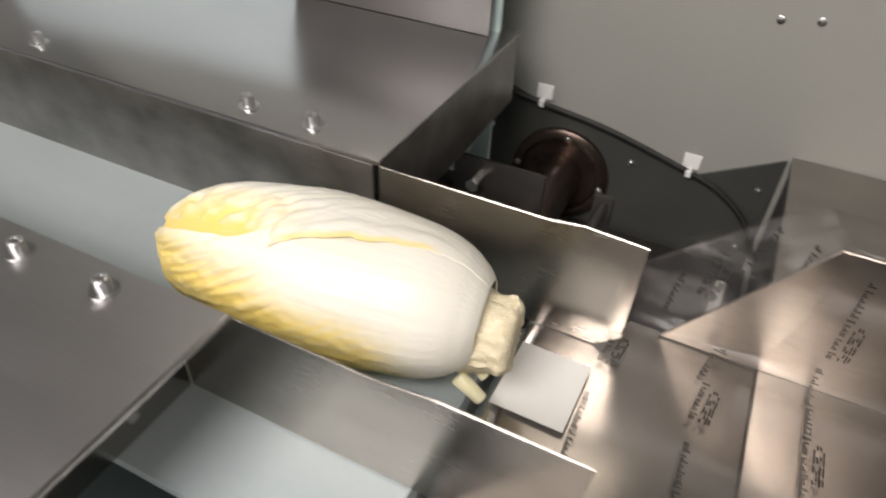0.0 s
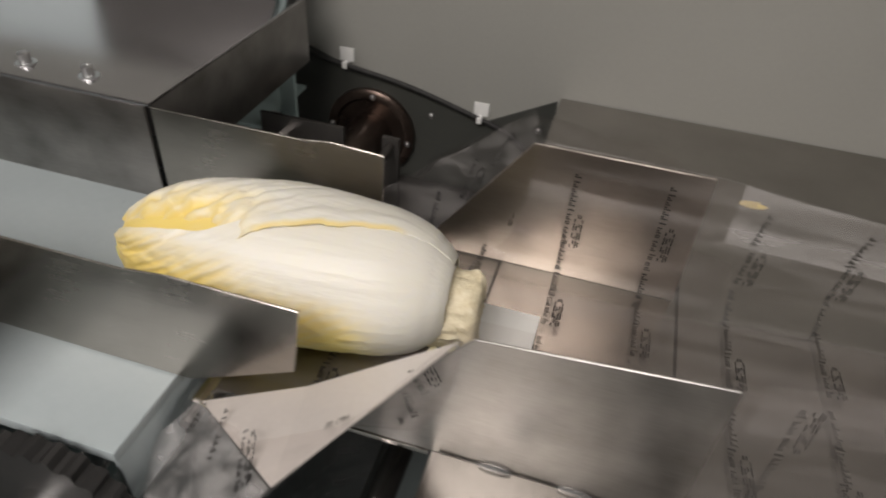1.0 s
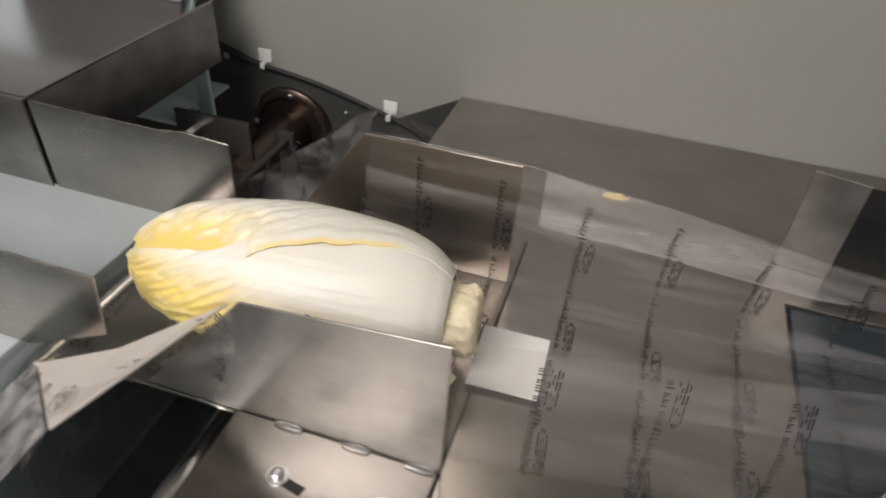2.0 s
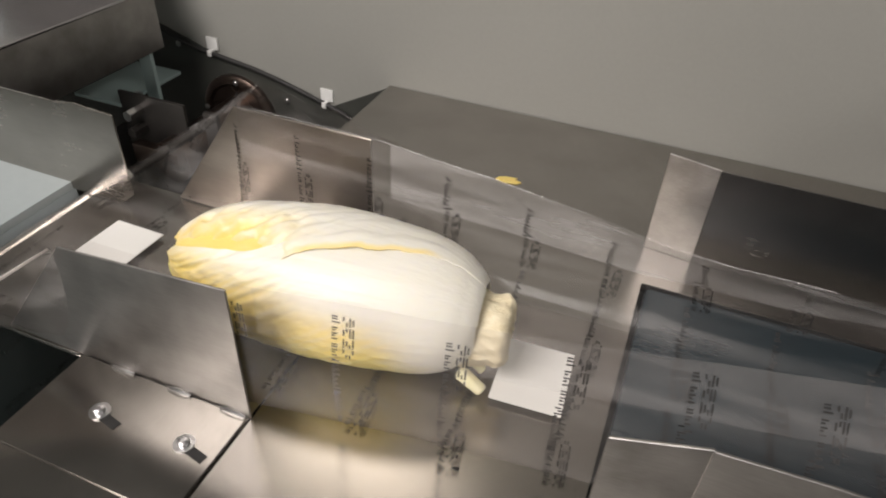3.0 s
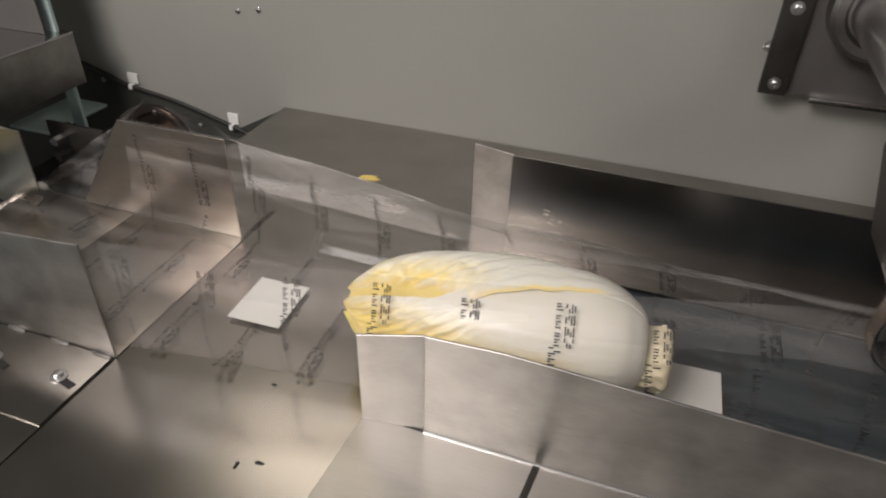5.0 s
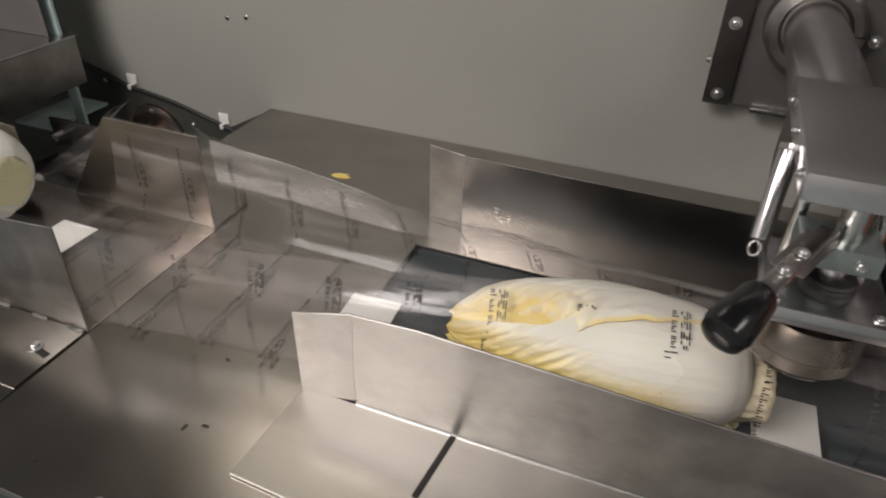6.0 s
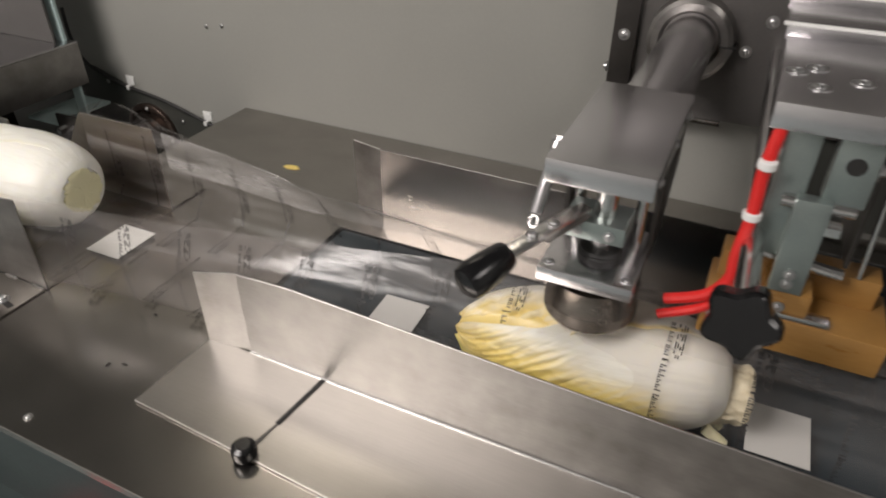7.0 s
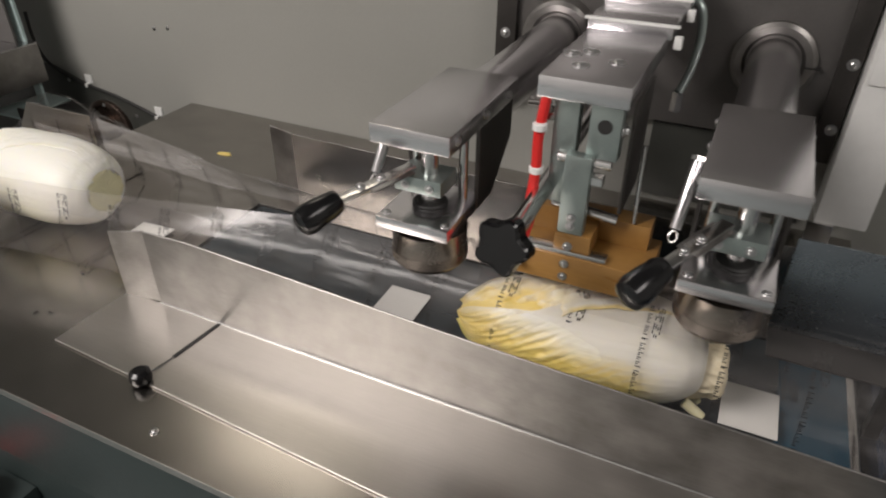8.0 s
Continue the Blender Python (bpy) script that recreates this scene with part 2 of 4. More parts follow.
def leaf_material(name, white, yellow, green):
    """Rib white to leaf yellow by the 'rib' value of the leaf, greener by 'green', with veins and crinkles."""
    m, n, l, b = material(name)
    rib = n.new("ShaderNodeAttribute")
    rib.attribute_name = "rib"
    gr = n.new("ShaderNodeAttribute")
    gr.attribute_name = "green"
    co = n.new("ShaderNodeTexCoord")
    mp = n.new("ShaderNodeMapping")
    mp.inputs["Scale"].default_value = (22, 60, 60)
    l.new(co.outputs["Object"], mp.inputs[0])
    big = n.new("ShaderNodeTexNoise")
    big.inputs["Scale"].default_value, big.inputs["Detail"].default_value = 1.0, 6.0
    l.new(mp.outputs[0], big.inputs["Vector"])
    fine = n.new("ShaderNodeTexNoise")
    fine.inputs["Scale"].default_value, fine.inputs["Detail"].default_value = 190.0, 4.0
    fm = n.new("ShaderNodeMapping")
    fm.inputs["Scale"].default_value = (0.16, 1.3, 1.3)
    l.new(co.outputs["Object"], fm.inputs[0])
    l.new(fm.outputs[0], fine.inputs["Vector"])
    sh = n.new("ShaderNodeMath")
    sh.operation = "MULTIPLY_ADD"
    sh.inputs[1].default_value = 0.5
    l.new(big.outputs["Fac"], sh.inputs[0])
    off = n.new("ShaderNodeMath")
    off.operation = "SUBTRACT"
    l.new(rib.outputs["Fac"], off.inputs[0])
    off.inputs[1].default_value = 0.25
    l.new(off.outputs[0], sh.inputs[2])
    sm = n.new("ShaderNodeMapRange")
    sm.interpolation_type = "SMOOTHSTEP"
    l.new(sh.outputs[0], sm.inputs[0])
    g1 = n.new("ShaderNodeMix")
    g1.data_type = "RGBA"
    l.new(gr.outputs["Fac"], g1.inputs["Factor"])
    g1.inputs["A"].default_value, g1.inputs["B"].default_value = (*yellow, 1), (*green, 1)
    g2 = n.new("ShaderNodeMix")
    g2.data_type = "RGBA"
    l.new(sm.outputs[0], g2.inputs["Factor"])
    l.new(g1.outputs["Result"], g2.inputs["A"])
    g2.inputs["B"].default_value = (*white, 1)
    l.new(g2.outputs["Result"], b.inputs["Base Color"])
    bp = n.new("ShaderNodeBump")
    bp.inputs["Strength"].default_value, bp.inputs["Distance"].default_value = 0.35, 0.0016
    l.new(fine.outputs["Fac"], bp.inputs["Height"])
    l.new(bp.outputs[0], b.inputs["Normal"])
    b.inputs["Roughness"].default_value = 0.42
    b.inputs["Subsurface Weight"].default_value = 0.12
    b.inputs["Subsurface Radius"].default_value = (0.006, 0.005, 0.002)
    return m


LEAF = leaf_material("napa_cabbage_leaf", (0.77, 0.75, 0.67), (0.84, 0.65, 0.19), (0.70, 0.63, 0.20))
LEAF_PALE = leaf_material("pale_cabbage_leaf", (0.84, 0.83, 0.76), (0.80, 0.76, 0.50), (0.70, 0.72, 0.42))


# ---- mesh tools ----
def thing(name, at, label, category, group="", kind=""):
    return_ob = new(name)
    return_ob.location = at
    return_ob.empty_display_size = 0.02
    return tagged(return_ob, label, category, group, kind)


def mesh_of(name, bm, mat, smooth=None):
    data = bpy.data.meshes.new(name)
    bm.normal_update()
    if smooth is not None:
        for f in bm.faces:
            f.smooth = True
        for e in bm.edges:
            if len(e.link_faces) == 2 and e.calc_face_angle(0.0) > radians(smooth):
                e.smooth = False
    bm.to_mesh(data)
    bm.free()
    data.materials.append(mat)
    return data


def part(name, bm, mat, parent, label="", smooth=32):
    """One mesh under a thing or a part; its points are given in the space of the thing."""
    ob = new(name, mesh_of(name, bm, mat, smooth))
    ob.parent = parent
    return tagged(ob, label)


def solo(name, bm, mat, label, category="", group="", kind="", at=(0, 0, 0), smooth=32):
    ob = new(name, mesh_of(name, bm, mat, smooth))
    ob.location = at
    return tagged(ob, label, category, group, kind)


def box(x0, x1, y0, y1, z0, z1, bevel=0.0008, bm=None, m=None):
    own = bmesh.new()
    bmesh.ops.create_cube(own, size=1.0)
    for v in own.verts:
        v.co = Vector((x0 + (v.co.x + 0.5) * (x1 - x0), y0 + (v.co.y + 0.5) * (y1 - y0), z0 + (v.co.z + 0.5) * (z1 - z0)))
    if bevel > 0:
        bmesh.ops.bevel(own, geom=list(own.edges), offset=bevel, segments=2, affect="EDGES", profile=0.6)
    return joined(own, bm, m)


def joined(own, bm, m=None):
    if m is not None:
        own.transform(m)
    if bm is None:
        return own
    tmp = bpy.data.meshes.new("tmp")
    own.to_mesh(tmp)
    own.free()
    bm.from_mesh(tmp)
    bpy.data.meshes.remove(tmp)
    return bm


def rod(a, b, r, r2=None, seg=20, bevel=0.0, bm=None):
    """A round bar from a to b."""
    a, b = Vector(a), Vector(b)
    own = bmesh.new()
    bmesh.ops.create_cone(own, cap_ends=True, segments=seg, radius1=r, radius2=r if r2 is None else r2, depth=(b - a).length)
    if bevel > 0:
        rims = [e for e in own.edges if abs(e.verts[0].co.z - e.verts[1].co.z) < 1e-6]
        bmesh.ops.bevel(own, geom=rims, offset=bevel, segments=3, affect="EDGES", profile=0.5)
    turn = (b - a).to_track_quat("Z", "Y").to_matrix().to_4x4()
    own.transform(Matrix.Translation((a + b) / 2) @ turn)
    return joined(own, bm)


def lathe(profile, seg=32, m=None, bm=None):
    """Turns (radius, z) pairs about z."""
    own = bmesh.new()
    rings = []
    for r, z in profile:
        rings.append([own.verts.new((r * math.cos(2 * math.pi * k / seg), r * math.sin(2 * math.pi * k / seg), z)) for k in range(seg)])
    for a, b in zip(rings, rings[1:]):
        for k in range(seg):
            own.faces.new((a[k], a[(k + 1) % seg], b[(k + 1) % seg], b[k]))
    own.faces.new(rings[0][::-1])
    own.faces.new(rings[-1])
    return joined(own, bm, m)


def prism(points, depth, m=None, bevel=0.0006, bm=None):
    """A flat outline of (x, y) given a thickness along z."""
    own = bmesh.new()
    low = [own.verts.new((x, y, 0)) for x, y in points]
    face = own.faces.new(low)
    grown = bmesh.ops.extrude_face_region(own, geom=[face])
    for v in grown["geom"]:
        if isinstance(v, bmesh.types.BMVert):
            v.co.z += depth
    bmesh.ops.recalc_face_normals(own, faces=own.faces)
    if bevel > 0:
        bmesh.ops.bevel(own, geom=list(own.edges), offset=bevel, segments=1, affect="EDGES")
    return joined(own, bm, m)


def tube(points, r, seg=10, bm=None):
    """A round cable through points, smoothed."""
    pts = [Vector(p) for p in points]
    fine = []
    for k in range(len(pts) - 1):
        p0, p1, p2, p3 = pts[max(k - 1, 0)], pts[k], pts[k + 1], pts[min(k + 2, len(pts) - 1)]
        for j in range(6):
            t = j / 6
            fine.append(0.5 * (2 * p1 + (p2 - p0) * t + (2 * p0 - 5 * p1 + 4 * p2 - p3) * t * t + (3 * p1 - p0 - 3 * p2 + p3) * t ** 3))
    fine.append(pts[-1])
    own = bmesh.new()
    rings = []
    side = None
    for k, p in enumerate(fine):
        d = (fine[min(k + 1, len(fine) - 1)] - fine[max(k - 1, 0)]).normalized()
        side = d.orthogonal().normalized() if side is None else (side - d * side.dot(d)).normalized()
        up = d.cross(side)
        rings.append([own.verts.new(p + r * (math.cos(2 * math.pi * a / seg) * side + math.sin(2 * math.pi * a / seg) * up)) for a in range(seg)])
    for a, b in zip(rings, rings[1:]):
        for k in range(seg):
            own.faces.new((a[k], a[(k + 1) % seg], b[(k + 1) % seg], b[k]))
    own.faces.new(rings[0][::-1])
    own.faces.new(rings[-1])
    bmesh.ops.recalc_face_normals(own, faces=own.faces)
    return joined(own, bm)


def turned(to):
    """The turn that lays z along a direction."""
    return Vector(to).to_track_quat("Z", "Y").to_matrix().to_4x4()


def screw_mesh(r=0.005, h=0.005):
    """A domed screw head on a washer."""
    bm = lathe([(r * 1.75, 0), (r * 1.75, 0.0011), (r * 1.0, 0.0012), (r * 1.0, h), (r * 0.86, h + r * 0.12), (r * 0.5, h + r * 0.22), (r * 0.46, h + r * 0.08), (r * 0.05, h + r * 0.08)], 18)
    return mesh_of("screw", bm, BOLT_STEEL, 30)


SCREW = screw_mesh()
SMALL_SCREW = screw_mesh(0.003, 0.0025)
FLAT_SCREW = screw_mesh(0.0052, 0.0022)
TALL_BOLT = screw_mesh(0.0062, 0.011)


def screw(parent, at, way=(0, 0, 1), data=None, name="screw"):
    ob = new(name, data or SCREW)
    ob.parent = parent
    ob.matrix_basis = Matrix.Translation(at) @ turned(way)
    return ob


# ---- unseen room shell, added and toned for what the metal reflects ----
def room():
    solo("ground", box(-3.2, 3.6, -3.4, 2.4, -1.0, -0.90, 0), FLOOR_PAINT, "grey-green floor of the unseen room shell", kind="structure", smooth=None)
    solo("ceiling", box(-3.2, 3.6, -3.4, 2.4, 2.10, 2.2, 0), CEILING_PAINT, "plain grey ceiling of the unseen room shell", kind="structure", smooth=None)
    solo("wall_south", box(-3.2, 3.6, -3.5, -3.4, -0.90, 2.10, 0), ROOM_PAINT, "plain grey wall of the unseen room shell", kind="structure", smooth=None)
    solo("wall_north", box(-3.2, 3.6, 2.4, 2.5, -0.90, 2.10, 0), ROOM_PAINT, "plain grey wall of the unseen room shell", kind="structure", smooth=None)
    solo("wall_west", box(-3.3, -3.2, -3.5, 2.5, -0.90, 2.10, 0), ROOM_PAINT, "plain grey wall of the unseen room shell", kind="structure", smooth=None)
    solo("wall_east", box(3.6, 3.7, -3.5, 2.5, -0.90, 2.10, 0), ROOM_PAINT, "plain grey wall of the unseen room shell", kind="structure", smooth=None)
    # Housings and glowing diffusers are made up to go with the lamps.
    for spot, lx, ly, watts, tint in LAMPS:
        lamp = thing("unseen_light_panel", (spot[0], spot[1], 2.10), "broad glowing panel under the ceiling, unseen, for the lamp there", "ceiling light", "ceiling lights")
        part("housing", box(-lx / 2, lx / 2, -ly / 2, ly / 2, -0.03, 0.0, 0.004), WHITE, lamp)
        part("diffuser", box(-lx / 2 + 0.02, lx / 2 - 0.02, -ly / 2 + 0.02, ly / 2 - 0.02, -0.038, -0.031, 0.002), PANEL_GLOW, lamp)


# ---- the machine's body ----
def machine_body():
    solo("wall_1", box(-1.9, 1.7, 0.632, 0.66, -0.88, 0.95, 0.002), WALL_PAINT, "pale grey enamelled back panel of the packing machine", kind="structure")
    for x, z in ((-0.532, 0.168), (-0.489, 0.174)):
        solo("panel_screw", mesh_of_screw(), CHROME, "small screw head in the grey back panel", "screw", "screws in the back panel", at=(x, 0.632, z)).rotation_euler = (radians(90), 0, 0)
    tb = thing("machine_table", (0, 0, 0), "brushed stainless steel table of the packing machine", "machine table")
    part("infeed_sheet", box(-0.460, -0.2815, -0.208, 0.3015, -0.012, 0.0, 0.001), TABLE_STEEL, tb)
    outline = [(-0.2797, -0.208), (0.965, -0.208), (0.965, 0.018), (-0.002, 0.018), (-0.002, 0.302), (0.965, 0.302), (0.965, 0.630), (-0.460, 0.630), (-0.460, 0.3017), (-0.2797, 0.3017)]
    part("main_sheet", prism(outline, 0.012, Matrix.Translation((0, 0, -0.012)), 0.0006), TABLE_STEEL, tb)
    part("front_apron", box(-0.455, 0.965, -0.204, -0.198, -0.16, -0.013, 0.001), DARK_PAINT, tb)
    part("end_apron", box(-0.458, -0.452, -0.19, 0.62, -0.16, -0.013, 0.001), DARK_STEEL, tb)
    for x, y in ((-0.099, -0.186), (0.227, -0.178), (0.55, -0.18)):
        screw(tb, (x, y, 0.0), data=SMALL_SCREW)
    fr = thing("machine_cabinet", (0, 0, -0.88), "dark green painted base cabinet of the packing machine", "machine cabinet")
    part("cabinet", box(-0.44, 1.5, -0.19, 0.60, 0.0, 0.70, 0.004), DARK_PAINT, fr)
    part("left_cabinet", box(-1.6, -0.70, -0.42, 0.60, 0.0, 0.60, 0.004), DARK_PAINT, fr)
    part("cross_rail", box(-0.70, -0.44, -0.30, -0.24, 0.30, 0.36, 0.003), DARK_PAINT, fr)
    belt = thing("conveyor_belt", (0.475, 0.16, -0.02), "dark blue-grey conveyor belt set into the steel table", "conveyor belt")
    part("belt", box(-0.472, 0.472, -0.138, 0.140, 0.0, 0.0185, 0.006), BELT, belt)
    part("end_roller", rod((0.475, -0.138, 0.004), (0.475, 0.14, 0.004), 0.012), CHROME, belt)
    end = thing("discharge_guard", (0.98, 0.1, -0.3), "dark navy enamelled guard beyond the belt's end", "guard plate")
    part("panel", box(0.0, 0.42, -0.26, 0.40, 0.20, 0.285, 0.003), NAVY, end)
    # Added sheet that turns the belt's last stretch a brighter blue.
    part("blue_end_sheet", box(-0.112, -0.034, -0.075, 0.19, 0.3005, 0.3025, 0.0006), BLUE_PAINT, end, "thin blue sheet added over the belt's end")


def mesh_of_screw():
    return lathe([(0.005, 0), (0.005, 0.0016), (0.0035, 0.0024), (0.001, 0.0026)], 14)


# ---- infeed ----
def infeed():
    bed = thing("infeed_bed", (-1.2, 0.06, -0.01), "pale blue-grey enamelled infeed bed between the guides", "infeed bed")
    part("bed_plate", box(-0.5, 0.525, -0.162, 0.13, 0.009, 0.020, 0.001), BED_PAINT, bed)
    part("bed_lip", box(0.520, 0.5245, -0.160, 0.13, -0.05, 0.0088, 0.001), BED_PAINT, bed)
    cov = thing("back_infeed_cover", (-1.25, 0.2, 0.0), "satin stainless sheet cover behind the infeed trough", "sheet cover")
    part("top_sheet", box(-0.55, 0.428, -0.016, 0.335, 0.121, 0.125, 0.0012), COVER_STEEL, cov)
    part("trough_wall", box(-0.55, 0.422, -0.0165, -0.0135, 0.001, 0.1205, 0.0008), STEEL, cov)
    part("end_sheet", box(0.424, 0.427, -0.01, 0.335, 0.030, 0.1205, 0.0008), STEEL, cov)
    # Split into dark and pale halves so the cover mirrors a two-tone reflection.
    part("rear_sheet", box(0.112, 0.400, 0.300, 0.303, 0.1255, 0.36, 0.001), MID_STEEL, cov, "rear sheet, dark half for the cover's reflection")
    part("rear_sheet", box(-0.55, 0.110, 0.300, 0.303, 0.1255, 0.36, 0.001), PALE_PAINT, cov, "rear sheet, pale half for the cover's reflection")
    # Dark sheet added deep inside so the open end stays in shade.
    part("inner_shade_sheet", box(0.100, 0.103, 0.0, 0.335, -0.19, 0.110, 0.0008), DARK_STEEL, cov, "dark sheet for the shade inside the cover")
    # Black block standing in for the dark gap at the corner.
    part("gap_block", box(0.412, 0.423, -0.012, 0.012, 0.085, 0.1205, 0.001), RUBBER, cov)
    for x in (-0.989, -0.911, -1.29):
        screw(cov, (x + 1.25, 0.012, 0.125), data=TALL_BOLT)
    fc = thing("front_infeed_cover", (-1.25, -0.1, 0.0), "satin stainless sheet cover before the infeed trough", "sheet cover")
    part("top_sheet", box(-0.55, 0.434, -0.22, 0.074, 0.119, 0.123, 0.0012), SATIN_COVER, fc)
    part("rolled_edge", rod((0.4345, -0.22, 0.1205), (0.4345, 0.074, 0.1205), 0.0026, seg=12), CHROME, fc, "bright rolled sheet edge")
    part("trough_wall", box(-0.55, 0.370, 0.0715, 0.0745, 0.012, 0.1185, 0.0008), STEEL, fc)
    part("end_sheet", box(0.3705, 0.3735, -0.22, 0.0745, 0.012, 0.1185, 0.0008), POLISHED, fc)
    for x in (-0.99, -0.905):
        screw(fc, (x + 1.25, 0.052, 0.123), data=TALL_BOLT)
    screw(fc, (0.3738, 0.020, 0.035), (1, 0, 0), SMALL_SCREW)
    post = thing("bracket_post", (-0.90, 0.52, -0.1), "teal-grey painted bracket post beside the cable", "bracket")
    part("upright", box(0.030, 0.056, 0.0, 0.008, -0.3, 0.50, 0.002), TEAL_PAINT, post)
    part("shelf", box(-0.07, 0.029, -0.06, 0.09, 0.044, 0.050, 0.001), TEAL_PAINT, post)
    screw(post, (0.03, -0.02, 0.050))


def guide_plate(name, label, outline, y, t, flange=None, at_x=0.0, mat=STEEL):
    """An upright sheet guide with an optional foot; the outline is in x and z."""
    g = thing(name, (at_x, y, 0), label, "guide plate", "guide plates")
    part("upright_sheet", prism([(x - at_x, z) for x, z in outline], t, Matrix.Translation((0, t / 2, 0)) @ Matrix.Rotation(radians(90), 4, "X")), mat, g)
    if flange:
        x0, x1, y0, y1 = flange
        part("foot", box(x0 - at_x, x1 - at_x, y0 - y, y1 - y, 0.0005, 0.0025, 0.0006), TABLE_STEEL, g)
    return g


def plow():
    g = thing("folding_plow", (-0.56, -0.03, 0.0), "stainless plow plate, pale for the film's sheen over it", "plow plate")
    corners = [Vector(c) - Vector((-0.56, -0.03, 0.0)) for c in ((-0.646, -0.036, 0.004), (-0.536, -0.117, 0.064), (-0.447, -0.0185, 0.128), (-0.556, -0.0265, 0.048))]
    bm = bmesh.new()
    low = [bm.verts.new(c + Vector((0, 0.0012, -0.0022))) for c in corners]
    high = [bm.verts.new(c) for c in corners]
    bm.faces.new(high)
    bm.faces.new(low[::-1])
    for k in range(4):
        bm.faces.new((low[k], low[(k + 1) % 4], high[(k + 1) % 4], high[k]))
    bmesh.ops.recalc_face_normals(bm, faces=bm.faces)
    bmesh.ops.triangulate(bm, faces=[f for f in bm.faces if len(f.verts) > 3])
    part("plate", bm, PLOW_STEEL, g, smooth=None)
    part("bed", box(-0.085, 0.098, 0.012, 0.262, -0.006, -0.001, 0.0008), TABLE_STEEL, g, "flat forming bed")


def slot_mesh(parent, at, length, width, angle):
    # A black strip laid on the foot stands in for shade in the slot.
    bm = box(-length / 2, length / 2, -width / 2, width / 2, 0, 0.0006, 0.0002)
    ob = part("slot", bm, RUBBER, parent, "black strip for the dark adjustment slot")
    ob.matrix_basis = Matrix.Translation(at) @ Matrix.Rotation(radians(angle), 4, "Z")
    return ob


def guides():
    plow()
    guide_plate("back_guide_plate", "thin stainless guide plate behind the infeed trough", [(-0.822, 0.0), (-0.60, 0.0), (-0.578, 0.018), (-0.576, 0.121), (-0.63, 0.124), (-0.66, 0.120), (-0.822, 0.120)], 0.1865, 0.002, at_x=-0.7, mat=POLISHED)
    guide_plate("front_guide_plate", "thin stainless guide plate before the infeed trough", [(-0.875, 0.012), (-0.66, 0.012), (-0.566, 0.058), (-0.558, 0.122), (-0.66, 0.123), (-0.70, 0.118), (-0.875, 0.118)], -0.024, 0.002, at_x=-0.7, mat=POLISHED)
    g = guide_plate("front_forming_plate", "stainless forming plate bolted to the table through slots", [(-0.548, 0.0), (-0.279, 0.0), (-0.278, 0.145), (-0.438, 0.131)], -0.016, 0.002, (-0.455, -0.282, -0.115, -0.019), at_x=-0.36)
    for x, y in ((-0.396, -0.062), (-0.312, -0.060)):
        slot_mesh(g, (x + 0.36 + 0.008, y + 0.016 - 0.003, 0.0026), 0.032, 0.008, -12)
        screw(g, (x + 0.36, y + 0.016, 0.0028))
    for x in (-0.41, -0.35, -0.295):
        part("weld_bead", lathe([(0.002, -0.012), (0.003, -0.006), (0.003, 0.006), (0.002, 0.012)], 8, Matrix.Translation((x + 0.36, -0.003, 0.003)) @ Matrix.Rotation(radians(90), 4, "Y")), CHROME, g)
    guide_plate("back_forming_plate", "stainless forming plate standing behind the film", [(-0.548, 0.0), (-0.286, 0.0), (-0.286, 0.143), (-0.446, 0.143)], 0.226, 0.002, (-0.455, -0.284, 0.229, 0.30), at_x=-0.36, mat=TAN_REFLECT)
    g = guide_plate("front_side_plate", "long stainless side plate with a clamped foot along the belt", [(0.060, 0.0), (0.955, 0.0), (0.955, 0.098), (0.50, 0.112), (0.20, 0.124), (0.13, 0.1265), (0.060, 0.123)], 0.004, 0.0025, None, at_x=0.4)
    part("flared_lip", prism([(0.0, 0.0), (0.063, 0.0), (0.063, 0.123), (0.0, 0.110)], 0.0025, Matrix.Translation((-0.402, -0.004, 0)) @ Matrix.Rotation(radians(6), 4, "Z") @ Matrix.Rotation(radians(90), 4, "X")), STEEL, g)
    bm = prism([(-0.409, -0.122), (0.555, -0.168), (0.555, -0.002), (-0.402, -0.002)], 0.003, Matrix.Translation((0, 0, 0.001)))
    part("foot", bm, FOOT_STEEL, g)
    part("bend", rod((-0.34, -0.001, 0.0042), (0.555, -0.003, 0.0042), 0.0022, seg=10), CHROME, g)
    slot_mesh(g, (-0.236, -0.042, 0.0041), 0.078, 0.0065, 84)
    part("clamp_rod", rod((-0.24, -0.082, 0.004), (-0.245, -0.118, 0.006), 0.0015, seg=8), CHROME, g)
    part("clamp_knob", lathe([(0.006, 0), (0.0125, 0.002), (0.014, 0.008), (0.0125, 0.016), (0.008, 0.019)], 20, Matrix.Translation((-0.245, -0.129, 0.002))), BLACK, g, "black round clamp knob")
    g = guide_plate("back_side_plate", "stainless side plate with a bright bent lip", [(0.043, 0.0), (0.95, 0.0), (0.95, 0.112), (0.043, 0.120)], 0.362, 0.0025, None, at_x=0.4, mat=DARK_REFLECT)
    part("flared_lip", prism([(0.0, 0.0), (0.056, 0.0), (0.056, 0.120), (0.0, 0.123)], 0.0025, Matrix.Translation((-0.41, 0.010, 0)) @ Matrix.Rotation(radians(-8), 4, "Z") @ Matrix.Rotation(radians(90), 4, "X")), STEEL, g)
    part("foot", box(-0.355, 0.55, 0.003, 0.055, 0.0005, 0.0025, 0.0006), TABLE_STEEL, g)


